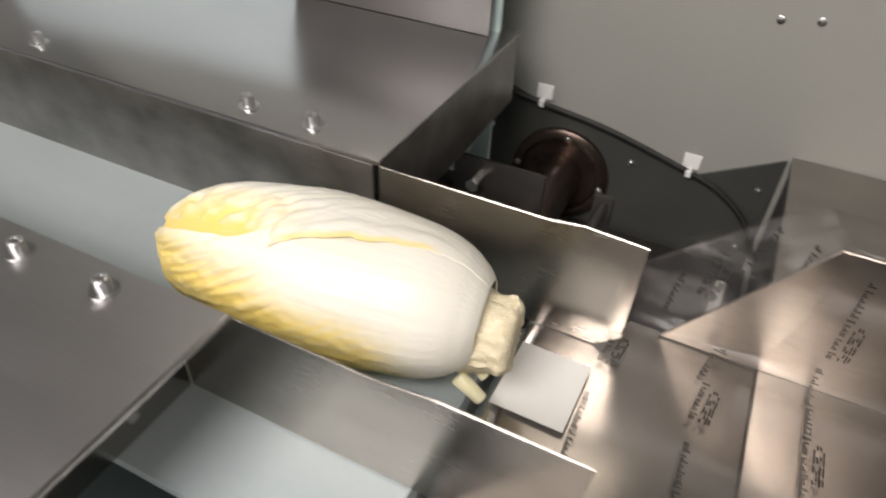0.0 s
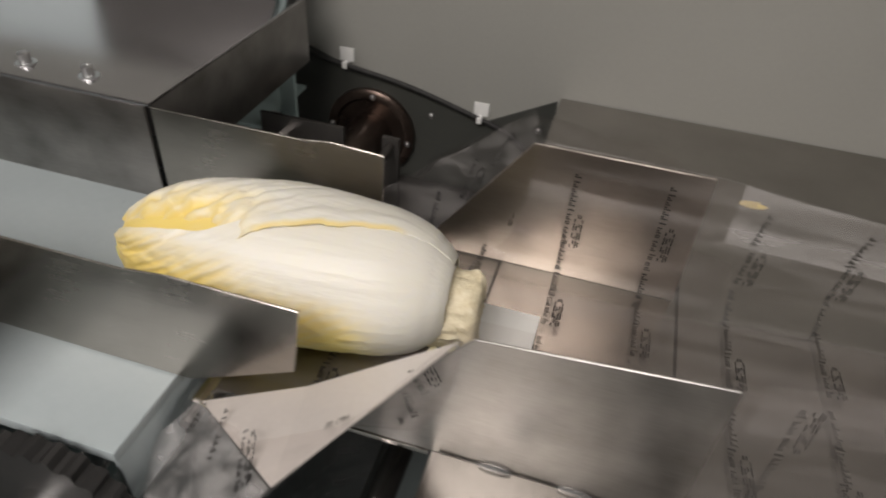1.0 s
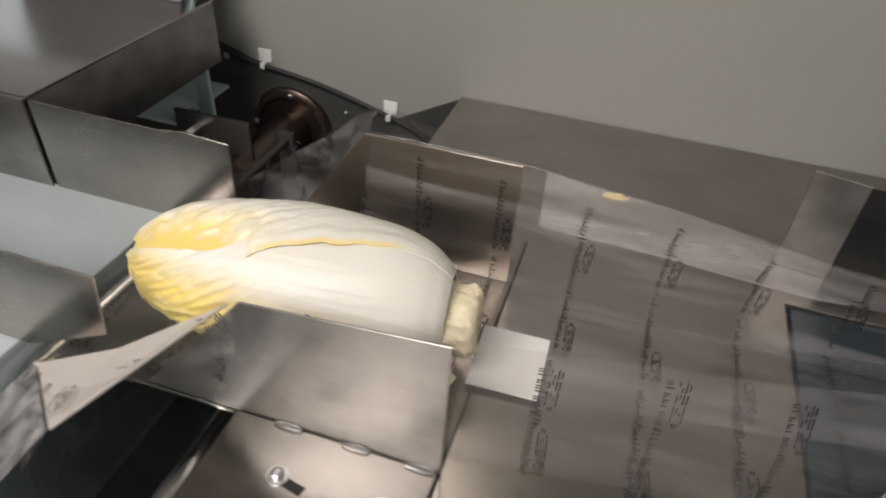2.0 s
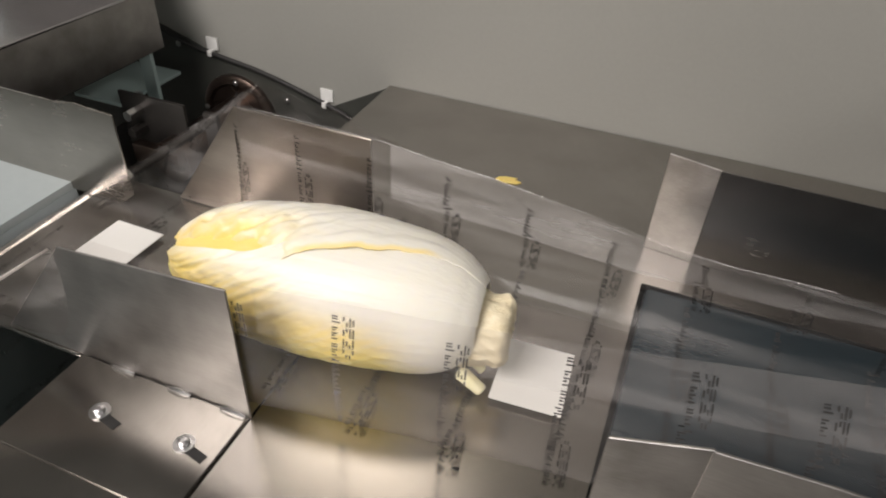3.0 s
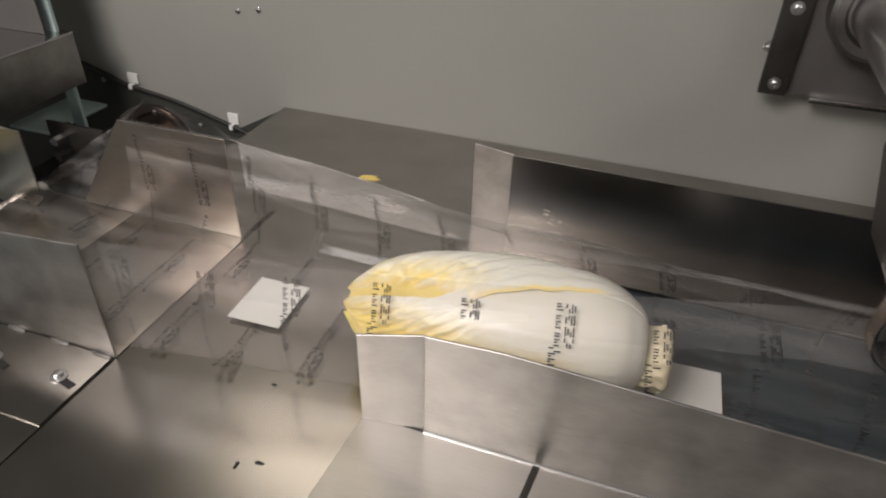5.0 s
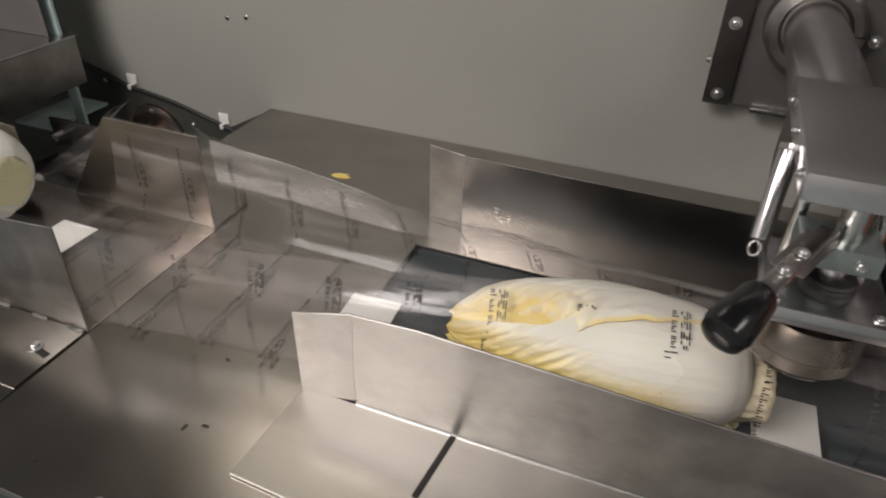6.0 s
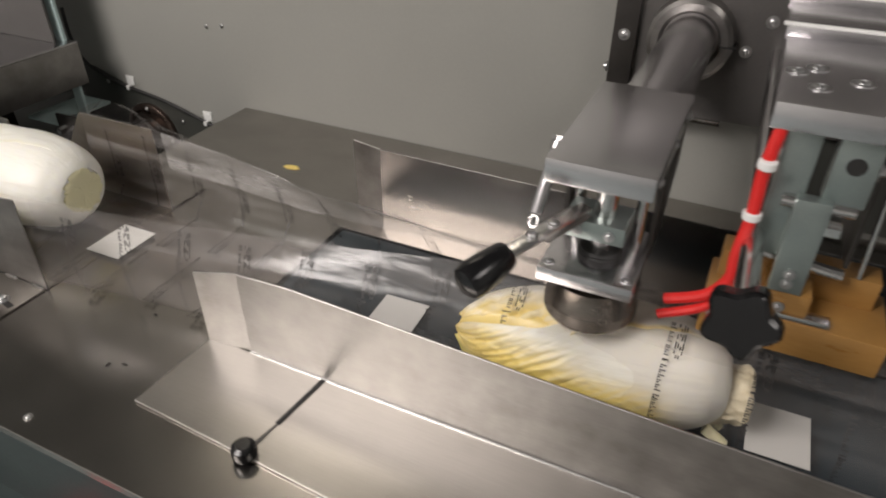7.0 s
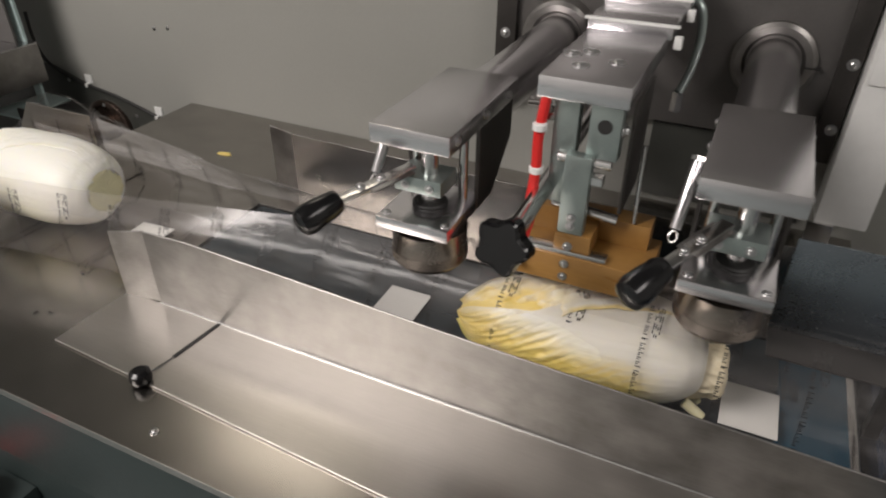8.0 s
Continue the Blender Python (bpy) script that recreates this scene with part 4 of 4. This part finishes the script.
# ---- press heads ----
def press_head(at):
    """A pressing head on an arm; built round its top plate's front left corner."""
    h = thing("press_head", at, "steel press head with a black lever grip on a wall arm", "press head", "press heads over the belt")
    top = part("top_plate", box(0.0, 0.094, 0.0, 0.205, -0.022, 0.0, 0.0015), ALUMINIUM, h)
    for y in (0.02, 0.10, 0.17):
        screw(top, (0.0945, y, -0.011), (1, 0, 0), SMALL_SCREW)
        screw(top, (-0.0005, y, -0.011), (-1, 0, 0), SMALL_SCREW)
    part("side_plate", prism([(0.10, -0.022), (0.19, -0.022), (0.19, -0.07), (0.13, -0.125), (0.085, -0.125), (0.085, -0.022)], 0.005, Matrix.Translation((0.088, 0, 0)) @ Matrix(((0, 0, 1, 0), (1, 0, 0, 0), (0, 1, 0, 0), (0, 0, 0, 1)))), DARK_STEEL, h, "dark side plate")
    part("side_plate", prism([(0.10, -0.022), (0.19, -0.022), (0.19, -0.07), (0.13, -0.125), (0.085, -0.125), (0.085, -0.022)], 0.005, Matrix.Translation((0.001, 0, 0)) @ Matrix(((0, 0, 1, 0), (1, 0, 0, 0), (0, 1, 0, 0), (0, 0, 0, 1)))), DARK_STEEL, h, "dark side plate")
    part("guide_rod", rod((0.050, 0.045, -0.140), (0.050, 0.045, -0.022), 0.0105), CHROME, h)
    part("guide_rod", rod((0.078, 0.075, -0.112), (0.078, 0.075, -0.022), 0.0055), CHROME, h)
    part("guide_rod", rod((0.018, 0.075, -0.112), (0.018, 0.075, -0.022), 0.0055), CHROME, h)
    blk = part("clamp_block", box(0.016, 0.074, 0.022, 0.066, -0.085, -0.066, 0.0015), GREY_STEEL, h, "grey clamp block")
    screw(blk, (0.060, 0.0215, -0.076), (0, -1, 0), SMALL_SCREW)
    screw(blk, (0.030, 0.0215, -0.076), (0, -1, 0), SMALL_SCREW)
    part("threaded_collar", lathe([(0.021, -0.112), (0.021, -0.108), (0.019, -0.106), (0.021, -0.104), (0.019, -0.102), (0.0105, -0.101)], 24, Matrix.Translation((0.050, 0.045, 0))), RUBBER, h)
    low = part("lower_plate", box(0.002, 0.092, 0.0, 0.105, -0.127, -0.112, 0.0015), ALUMINIUM, h)
    screw(low, (0.084, 0.012, -0.112), data=SMALL_SCREW)
    screw(low, (0.010, 0.012, -0.112), data=SMALL_SCREW)
    cup = lathe([(0.0395, -0.131), (0.0395, -0.150), (0.0445, -0.150), (0.0450, -0.134), (0.0450, -0.160), (0.0455, -0.161), (0.0455, -0.176), (0.042, -0.181), (0.005, -0.181)], 48, Matrix.Translation((0.048, 0.048, -0.001)))
    roller = part("press_roller", cup, BROWN_STEEL, h, "round brown steel press roller")
    part("grip_ring", lathe([(0.0458, -0.162)] + [(0.0458 + 0.0005 * (k % 2), -0.163 - 0.001 * k) for k in range(12)] + [(0.0458, -0.176)], 48, Matrix.Translation((0.048, 0.048, -0.001))), BROWN_STEEL, roller)
    a, b, c = Vector((0.034, 0.034, -0.058)), Vector((-0.010, -0.050, -0.070)), Vector((-0.034, -0.095, -0.084))
    way = (b - a).normalized()
    bar = box(-0.007, 0.007, -0.0025, 0.0025, 0, (b - a).length, 0.0008, m=Matrix.Translation(a) @ turned(way))
    lever = part("lever", bar, CHROME, h, "flat bright lever")
    part("lever_plate", box(-0.014, 0.011, -0.004, -0.0026, 0.004, (b - a).length * 0.62, 0.0008, m=Matrix.Translation(a) @ turned(way)), STEEL, lever, "flat grey lever plate")
    for k in (0.45, 0.72):
        screw(lever, a.lerp(b, k) + Vector((0, 0, 0.004)), (0.2, -0.25, 1), SMALL_SCREW)
    grip = lathe([(0.007, -0.001), (0.0115, 0.001), (0.0138, 0.006), (0.0162, 0.028), (0.0170, 0.040), (0.0150, 0.048), (0.0085, 0.052), (0.002, 0.0525)], 28, Matrix.Translation(b) @ turned(c - b))
    part("grip", grip, BLACK, lever, "glossy black grip")
    s0, s1 = Vector((-0.012, 0.030, -0.075)), Vector((-0.007, 0.066, -0.014))
    part("spring_tube", rod(s0, s1, 0.0062, bevel=0.0008), ALUMINIUM, h, "bright spring tube")
    turn = turned(s1 - s0)
    # Black disc for the shade inside the tube, which is closed.
    part("tube_mouth", lathe([(0.0050, 0.0002), (0.0050, -0.0006), (0.001, -0.0006)], 20, Matrix.Translation(s0) @ turn), RUBBER, h, "black disc for the dark open tube mouth")
    hook = [s0 + turn @ Vector((0.0042 * math.cos(q), 0, -0.0075 + 0.0058 * math.sin(q))) for q in [2 * math.pi * k / 14 for k in range(15)]]
    part("hook_eye", tube(hook, 0.0012, 6), CHROME, h)
    part("tube_nut", rod(s1, s1 + (s1 - s0) * 0.06, 0.0075, seg=6), CHROME, h)
    part("arm", rod((0.047, 0.19, -0.040), (0.047, 0.556, -0.040), 0.037, seg=36), ALUMINIUM, h, "thick round steel arm")
    part("collar", lathe([(0.039, 0.010), (0.044, 0.002), (0.054, 0.000), (0.060, 0.005), (0.061, 0.030), (0.062, 0.034)], 44, Matrix.Translation((0.047, 0.522, -0.040)) @ turned((0, 1, 0))), STEEL, h, "round split flange collar")
    # Black bar for the shade in the collar's slit.
    part("collar_slit", box(0.090, 0.112, 0.5205, 0.550, -0.0415, -0.0395, 0.0), RUBBER, h)
    return h


def center_head(at):
    """The head between the press heads, built round its top plate's front left corner."""
    h = thing("sealing_head", at, "steel sealing head with grey links and ochre block", "sealing head")
    top = part("top_plate", box(0.0, 0.092, 0.0, 0.20, -0.022, 0.0, 0.0015), ALUMINIUM, h)
    part("step_plate", box(-0.002, 0.097, 0.19, 0.285, -0.004, 0.012, 0.0015), ALUMINIUM, h)
    part("step_plate", box(-0.004, 0.102, 0.280, 0.45, 0.004, 0.022, 0.0015), ALUMINIUM, h)
    for y, z in ((0.188, 0.0135), (0.279, 0.0235)):
        part("cable_tie", box(-0.006, 0.104, y, y + 0.005, z - 0.0035, z, 0.0012), WHITE, h, "white nylon cable tie")
        part("tie_lock", box(0.100, 0.109, y - 0.002, y + 0.008, z - 0.026, z - 0.012, 0.0012), WHITE, h)
    for x, y in ((0.030, 0.045), (0.028, 0.095), (0.062, 0.070), (0.012, 0.08)):
        screw(top, (x, y, 0.0), data=FLAT_SCREW)
    part("link_bar", box(0.016, 0.042, 0.014, 0.030, -0.142, -0.023, 0.0012), GREY_STEEL, h)
    lk = part("link_bar", box(0.054, 0.086, 0.010, 0.030, -0.082, -0.023, 0.0012), GREY_STEEL, h)
    # Black plug for the shade inside the bore.
    part("bore", rod((0.070, 0.0092, -0.046), (0.070, 0.013, -0.046), 0.0075), RUBBER, lk)
    screw(lk, (0.087, 0.02, -0.050), (1, 0, 0))
    lk = part("link_bar", box(0.036, 0.064, 0.000, 0.014, -0.170, -0.078, 0.0012), GREY_STEEL, h)
    for z in (-0.160, -0.150):
        screw(lk, (0.050, -0.0005, z), (0, -1, 0), SMALL_SCREW)
    part("cross_pin", rod((0.026, 0.012, -0.086), (0.082, 0.012, -0.086), 0.006), CHROME, h)
    part("pivot_bolt", rod((0.060, 0.012, -0.105), (0.076, 0.012, -0.105), 0.008, seg=6), CHROME, h)
    part("pivot_bolt", rod((0.008, 0.02, -0.046), (0.016, 0.02, -0.046), 0.007, seg=6), CHROME, h)
    part("back_plate", box(0.092, 0.096, 0.03, 0.12, -0.15, -0.023, 0.001), DARK_STEEL, h)
    part("guide_rod", rod((0.110, 0.045, -0.165), (0.107, 0.05, -0.075), 0.0025), CHROME, h)
    part("cross_pin", rod((0.02, 0.03, -0.150), (0.094, 0.03, -0.158), 0.006), CHROME, h)
    blk = part("resin_block", box(-0.012, 0.142, -0.006, 0.075, -0.232, -0.196, 0.002), OCHRE, h, "ochre resin pressing block")
    part("resin_post", box(0.034, 0.074, 0.000, 0.040, -0.197, -0.170, 0.0015), OCHRE, h)
    part("resin_post", box(-0.006, 0.13, 0.044, 0.074, -0.197, -0.166, 0.0015), OCHRE, h)
    part("clamp_strip", box(-0.004, 0.094, -0.004, 0.010, -0.1965, -0.190, 0.001), CHROME, blk)
    for z in (-0.185, -0.205, -0.222):
        screw(blk, (0.050, -0.0065 if z < -0.2 else -0.001, z), (0, -1, 0), SMALL_SCREW)
    cable = tube([(0.010, 0.006, -0.018), (0.006, 0.000, -0.06), (0.007, -0.003, -0.10), (0.004, -0.004, -0.14), (0.004, -0.006, -0.165), (-0.012, -0.008, -0.188), (-0.045, -0.006, -0.205)], 0.0055)
    red = part("red_cable", cable, RED, h, "red sleeved cable")
    part("red_cable", tube([(0.008, -0.002, -0.150), (-0.004, -0.008, -0.195), (-0.048, -0.010, -0.222)], 0.0048), RED, h, "red sleeved cable")
    for z in (-0.052, -0.100):
        part("tie", lathe([(0.0066, -0.004), (0.0078, -0.003), (0.0078, 0.003), (0.0066, 0.004)], 12, Matrix.Translation((0.007, -0.002, z))), WHITE, red)
    part("tie", box(-0.006, 0.003, -0.015, -0.006, -0.216, -0.206, 0.001), WHITE, red)
    part("side_rod", rod((0.016, -0.10, -0.130), (0.004, 0.52, -0.110), 0.0095), CHROME, h, "long bright clamp rod")
    star = bmesh.new()
    ring = [(0.026 * (1 + 0.15 * math.cos(5 * a)) * math.cos(a), 0.026 * (1 + 0.15 * math.cos(5 * a)) * math.sin(a)) for a in [2 * math.pi * k / 50 for k in range(50)]]
    prism(ring, 0.020, Matrix.Translation((0.016, -0.104, -0.130)) @ turned((-0.10, -1.0, 0.22)), 0.003, star)
    part("star_knob", star, BLACK, h, "black star-shaped hand knob")
    part("hose", tube([(0.098, 0.330, 0.016), (0.112, 0.326, 0.004), (0.118, 0.322, -0.03), (0.114, 0.318, -0.075), (0.106, 0.30, -0.10)], 0.0055), GREY_STEEL, h, "grey bent air hose")
    part("hose_fitting", rod((0.106, 0.30, -0.125), (0.106, 0.30, -0.098), 0.008, seg=6), CHROME, h)
    part("arm", rod((0.046, 0.18, -0.045), (0.046, 0.46, -0.045), 0.030, seg=30), DARK_STEEL, h)
    return h


def heads():
    a = press_head((0.395, 0.050, 0.322))
    copy_thing(a, Matrix.Translation((0.726, 0.072, 0.322)))
    center_head((0.558, 0.105, 0.381))
    mp = thing("mounting_plate", (0.36, 0.60, 0.16), "dark steel mounting plate screwed to the back panel", "mounting plate")
    part("plate", box(0.0, 0.50, 0.006, 0.031, 0.0, 0.60, 0.002), MID_STEEL, mp)
    strip = part("edge_strip", box(-0.032, 0.004, -0.006, 0.005, 0.0, 0.60, 0.0015), DARK_STEEL, mp)
    for z in (0.016, 0.116, 0.30, 0.46):
        screw(strip, (-0.014, -0.0065, z), (0, -1, 0))
    screw(strip, (-0.034, 0.0, 0.062), (-1, 0, 0))
    # Chrome strip standing in for the glint along the plate's lower edge.
    part("edge_glint_strip", box(0.035, 0.15, -0.003, 0.0055, -0.006, 0.001, 0.001), CHROME, mp)
    strip = part("edge_strip", box(0.498, 0.528, -0.006, 0.005, -0.02, 0.60, 0.0015), DARK_STEEL, mp)
    for z in (0.035, 0.135, 0.30):
        screw(strip, (0.517, -0.0065, z), (0, -1, 0))
    for x, z in ((0.16, 0.11), (0.185, 0.155)):
        screw(mp, (x, 0.0055, z), (0, -1, 0))
    # Dark sheet put over the wall where shade lies behind the heads.
    rc = thing("dark_wall_sheet", (0.615, 0.622, 0.0), "dark olive sheet for the shaded wall below the mounting plate", "machine panel")
    part("sheet", box(0.0, 0.262, 0.0, 0.008, 0.014, 0.152, 0.001), OLIVE_SHADE, rc)
    pn = thing("end_post", (0.888, 0.56, 0.0), "pale end post of the machine, whitened for light it lacks", "machine post")
    # White in place of pale blue, making up for missing light.
    part("column", box(0.004, 0.078, 0.0, 0.06, 0.055, 0.9, 0.003), WHITE, pn)
    part("hinge_leaf", box(-0.004, 0.034, -0.004, 0.004, 0.0, 0.056, 0.002), CHROME, pn)
    part("label_plate", box(0.010, 0.05, -0.003, -0.0005, 0.28, 0.36, 0.001), WHITE, pn)
    gd = thing("chute_guard", (0.86, 0.16, 0.06), "bent dark steel guard plate past the press heads", "guard plate")
    part("sheet", box(-0.03, 0.14, 0.0, 0.003, 0.06, 0.175, 0.001), BLUE_STEEL, gd)
    part("foot", box(-0.03, 0.14, -0.05, 0.0, 0.057, 0.060, 0.001), DARK_STEEL, gd)
    part("leg", box(0.10, 0.115, 0.004, 0.02, -0.06, 0.12, 0.001), DARK_STEEL, gd)


# ---- motor bay, film rollers, drive ----
def bay():
    mt = thing("drive_motor", (-0.762, 0.632, -0.118), "round drive motor flange and brown shaft, toned down for bay shade", "motor")
    fl = part("flange", lathe([(0.076, 0), (0.076, 0.012), (0.070, 0.016), (0.062, 0.017), (0.058, 0.010), (0.030, 0.009)], 44, turned((0, -1, 0))), BAY_BROWN, mt)
    for k in range(4):
        a = radians(45 + 90 * k + 40)
        screw(fl, (0.067 * math.cos(a), -0.017, 0.067 * math.sin(a)), (0, -1, 0), SMALL_SCREW)
    part("shaft", rod((0.0, 0, 0), (0.0, -0.20, 0.0), 0.036, seg=30), BAY_BROWN, mt)
    part("shaft_arm", box(-0.06, 0.03, -0.215, -0.195, -0.005, 0.028, 0.002), BAY_BROWN, mt)
    br = thing("bay_bracket", (-0.80, 0.46, -0.04), "dark steel bracket with bolts in the motor bay", "bracket")
    part("plate", box(-0.07, 0.06, 0.0, 0.006, -0.08, 0.015, 0.001), DARK_STEEL, br)
    part("bolt", rod((-0.03, -0.03, -0.01), (-0.03, 0.0, -0.01), 0.009, seg=6), CHROME, br)
    part("bolt", rod((-0.03, -0.03, -0.04), (-0.03, 0.0, -0.04), 0.009, seg=6), DARK_STEEL, br)
    # Dark sheet cut to the outline of the shade below the cable.
    bp = thing("bay_shade_sheet", (-0.72, 0.630, 0.0), "dark olive sheet standing in for shade in the motor bay", "machine panel")
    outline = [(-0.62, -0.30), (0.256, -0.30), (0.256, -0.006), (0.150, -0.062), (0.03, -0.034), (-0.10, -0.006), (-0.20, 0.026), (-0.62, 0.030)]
    part("sheet", prism(outline, 0.003, Matrix.Translation((0, 0.0018, 0)) @ Matrix.Rotation(radians(90), 4, "X")), OLIVE_SHADE, bp)
    # Screws only dress the shade sheet.
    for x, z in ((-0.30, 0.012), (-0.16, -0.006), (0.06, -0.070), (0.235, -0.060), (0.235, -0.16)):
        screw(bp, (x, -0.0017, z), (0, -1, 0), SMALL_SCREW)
    # Dark sheet raised to fill the bay where there is shade.
    fl = thing("bay_floor", (-0.64, 0.33, -0.20), "dark steel floor filling the shaded motor bay", "bay floor")
    part("sheet", box(-0.40, 0.18, -0.08, 0.29, 0.0, 0.01, 0.001), DARK_STEEL, fl)
    rl = thing("film_roller", (-0.655, 0.105, -0.014), "steel roller carrying the film into the forming plates", "roller")
    part("tube", rod((0, -0.14, 0), (0, 0.145, 0), 0.0125, seg=28), CHROME, rl)
    part("journal", rod((0, -0.155, 0), (0, -0.14, 0), 0.006), DARK_STEEL, rl)
    part("journal", rod((0, 0.145, 0), (0, 0.33, 0), 0.006), DARK_STEEL, rl)
    for y in (0.315,):
        part("bracket", box(-0.012, 0.012, y, y + 0.008, -0.18, 0.012, 0.001), DARK_STEEL, rl)
    rl = thing("lower_roller", (-0.50, 0.105, -0.07), "steel idler roller below the table's edge", "roller")
    part("tube", rod((0, -0.28, 0), (0, 0.30, 0), 0.014, seg=28), CHROME, rl)
    part("journal", rod((0, -0.34, 0), (0, -0.28, 0), 0.006), DARK_STEEL, rl)
    sp = thing("drive_sprocket", (-0.722, -0.112, -0.045), "black toothed sprocket on a steel shaft below the bed", "sprocket")
    teeth = []
    for k in range(96):
        a = 2 * math.pi * k / 96
        r = 0.070 if k % 4 in (0, 1) else 0.0645
        teeth.append((r * math.cos(a), r * math.sin(a)))
    part("toothed_wheel", prism(teeth, 0.018, turned((0, -1, 0)), 0.0), RUBBER, sp)
    part("hub", lathe([(0.026, 0.018), (0.026, 0.04), (0.022, 0.042), (0.013, 0.042)], 28, turned((0, -1, 0))), CHROME, sp)
    part("shaft", rod((0, 0.05, 0), (0, -0.16, 0), 0.012, seg=24), CHROME, sp)
    cb = thing("sensor_cable", (-0.7, 0.622, 0), "black cable sagging along the grey panel in white clips", "cable")
    part("cable", tube([(-0.262, 0.0, 0.16), (-0.262, 0.0, 0.09), (-0.235, 0.0, 0.036), (-0.165, 0.0, 0.004), (-0.105, 0.0, -0.008), (0.0, 0.0, -0.024), (0.12, 0.0, -0.056), (0.17, 0.0, -0.075), (0.215, -0.005, -0.11), (0.24, -0.01, -0.16)], 0.0042), RUBBER, cb)
    for x, z in ((-0.805, 0.0), (-0.579, -0.050)):
        clip = thing("cable_clip", (x, 0.632, z), "white adhesive cable clip on the grey panel", "cable clip", "cable clips")
        part("pad", box(-0.012, 0.012, -0.004, 0.0, -0.004, 0.018, 0.0012), WHITE, clip)
        part("hook", box(-0.004, 0.004, -0.016, -0.0041, -0.012, -0.002, 0.0012), WHITE, clip)
    # Unidentified red shape, built as a rounded cap on an added box.
    rd = thing("red_round_cap", (-0.13, -0.25, -0.25), "red rounded cap on a dark box below the table", "push button")
    part("box", box(-0.06, 0.06, -0.04, 0.06, -0.10, 0.0, 0.004), DARK_PAINT, rd)
    part("button", lathe([(0.016, 0.0), (0.016, 0.02), (0.035, 0.024), (0.037, 0.034), (0.03, 0.042), (0.01, 0.046)], 30), RED, rd)


# ---- print on the film ----
def print_meshes():
    """Three pieces of one stamp, each glyph a few plain bars: a heading over a line, then two stretches of the line."""
    rng = random.Random(4)

    def bar(bm, x0, x1, y0, y1):
        bm.faces.new([bm.verts.new((x, y, 0)) for x, y in ((x0, y0), (x1, y0), (x1, y1), (x0, y1))])

    def line(bm, y0, count):
        for k in range(count):
            y = y0 + 0.0052 * k
            high = rng.choice((-0.0028, -0.0028, -0.0010))
            bar(bm, -0.0072, high, y, y + 0.0013)
            if rng.random() < 0.8:
                bar(bm, -0.0072, rng.choice((-0.0028, -0.0046)), y + 0.0022, y + 0.0036)

    head, first_half, second_half = bmesh.new(), bmesh.new(), bmesh.new()
    for k in range(4):
        y = -0.0225 + 0.0100 * k
        for h in (0.0012, 0.0036, 0.0060, 0.0084):
            y0, y1 = rng.choice(((0.0, 0.0086), (0.0, 0.0038), (0.0046, 0.0086), (0.0014, 0.0072)))
            bar(head, h, h + 0.0013, y + y0, y + y1)
    line(head, -0.0225, 9)
    line(first_half, -0.021, 8)
    line(second_half, -0.021, 8)
    return [mesh_of(name, bm, INK) for name, bm in (("printed_heading", head), ("printed_line", first_half), ("printed_line", second_half))]


PITCH = 0.083
SPEED = 0.1825
MOVING = []


def prints(web):
    pieces = print_meshes()
    for i in range(24):
        u0 = -0.082 - i * PITCH
        for row, s in enumerate((-0.93, -0.41, 0.11, 0.60)):
            sj = s + 0.045 * ((i * 2 + row) % 5 - 2) / 2 * (0.4 if row in (0, 3) else 1.0)
            for data, ds in zip(pieces, (0.085, 0.245, 0.395)):
                if sj + ds > 0.965:
                    continue
                ob = new(data.name, data)
                ob.parent = web
                tagged(ob, kind="stuff")
                MOVING.append((ob, u0, sj + ds))
    bm = box(-0.032, 0.032, -0.038, 0.038, -0.0004, 0.0004, 0.0)
    first = solo("registration_patch", bm, CARD, "white rectangular patch printed on the clear film", "label patch", "patches on the film")
    for k in range(4):
        ob = first if k == 0 else copy_thing(first, Matrix())
        MOVING.append((ob, -0.621 + 0.4667 * (1 - k), 0.03))


def motions():
    for ob, u0, s in MOVING:
        rows = []
        for k in range(17):
            t = k * 0.5
            m = film_pose(u0 + SPEED * t, s, lift=0.0016)
            rows.append((t, m))
        walk(ob, rows)
    for ob, rows in CABBAGES:
        walk(ob, [(t, pose(x, y, z, 0, 0, turn)) for t, x, y, z, turn in rows])


room()
machine_body()
infeed()
guides()
bay()
heads()
scraps()
web = film()
first = cabbage(LEAF, 3.0, "trimmed napa cabbage, white ribs and yellow crinkled leaves", False)
second = cabbage(LEAF_PALE, 11.0, "pale trimmed napa cabbage following on the conveyor", True, -0.0115, 1.14)
# (seconds, x, y, z, turn), fitted to the camera's view: the first passes from infeed to film; the second follows
FIRST_ROWS = [(0, -0.672, 0.095, 0.0765, 7.0), (0.5, -0.561, 0.084, 0.070, 4.5), (1, -0.477, 0.086, 0.0665, 5.0), (1.5, -0.392, 0.091, 0.0665, 6.0), (2, -0.310, 0.098, 0.0665, 7.0), (2.5, -0.216, 0.108, 0.0665, 7.0), (4, 0.058, 0.115, 0.0665, 7.0), (5.5, 0.330, 0.1225, 0.0665, 7.0), (6.5, 0.508, 0.1275, 0.0665, 7.0), (7, 0.5925, 0.130, 0.0665, 7.0), (7.5, 0.6857, 0.1325, 0.0665, 7.0), (8, 0.777, 0.135, 0.0665, 7.0)]
SECOND_ROWS = [(t, -1.609 + SPEED * t, 0.088 + 0.004 * t, 0.078 + 0.008 * ramp(-t, -6.8, -5.0), 3.0) for t in (0, 1, 2, 3, 4, 5, 6, 6.5, 7, 7.5, 8)]
CABBAGES = [(first, FIRST_ROWS), (second, SECOND_ROWS)]
prints(web)
motions()
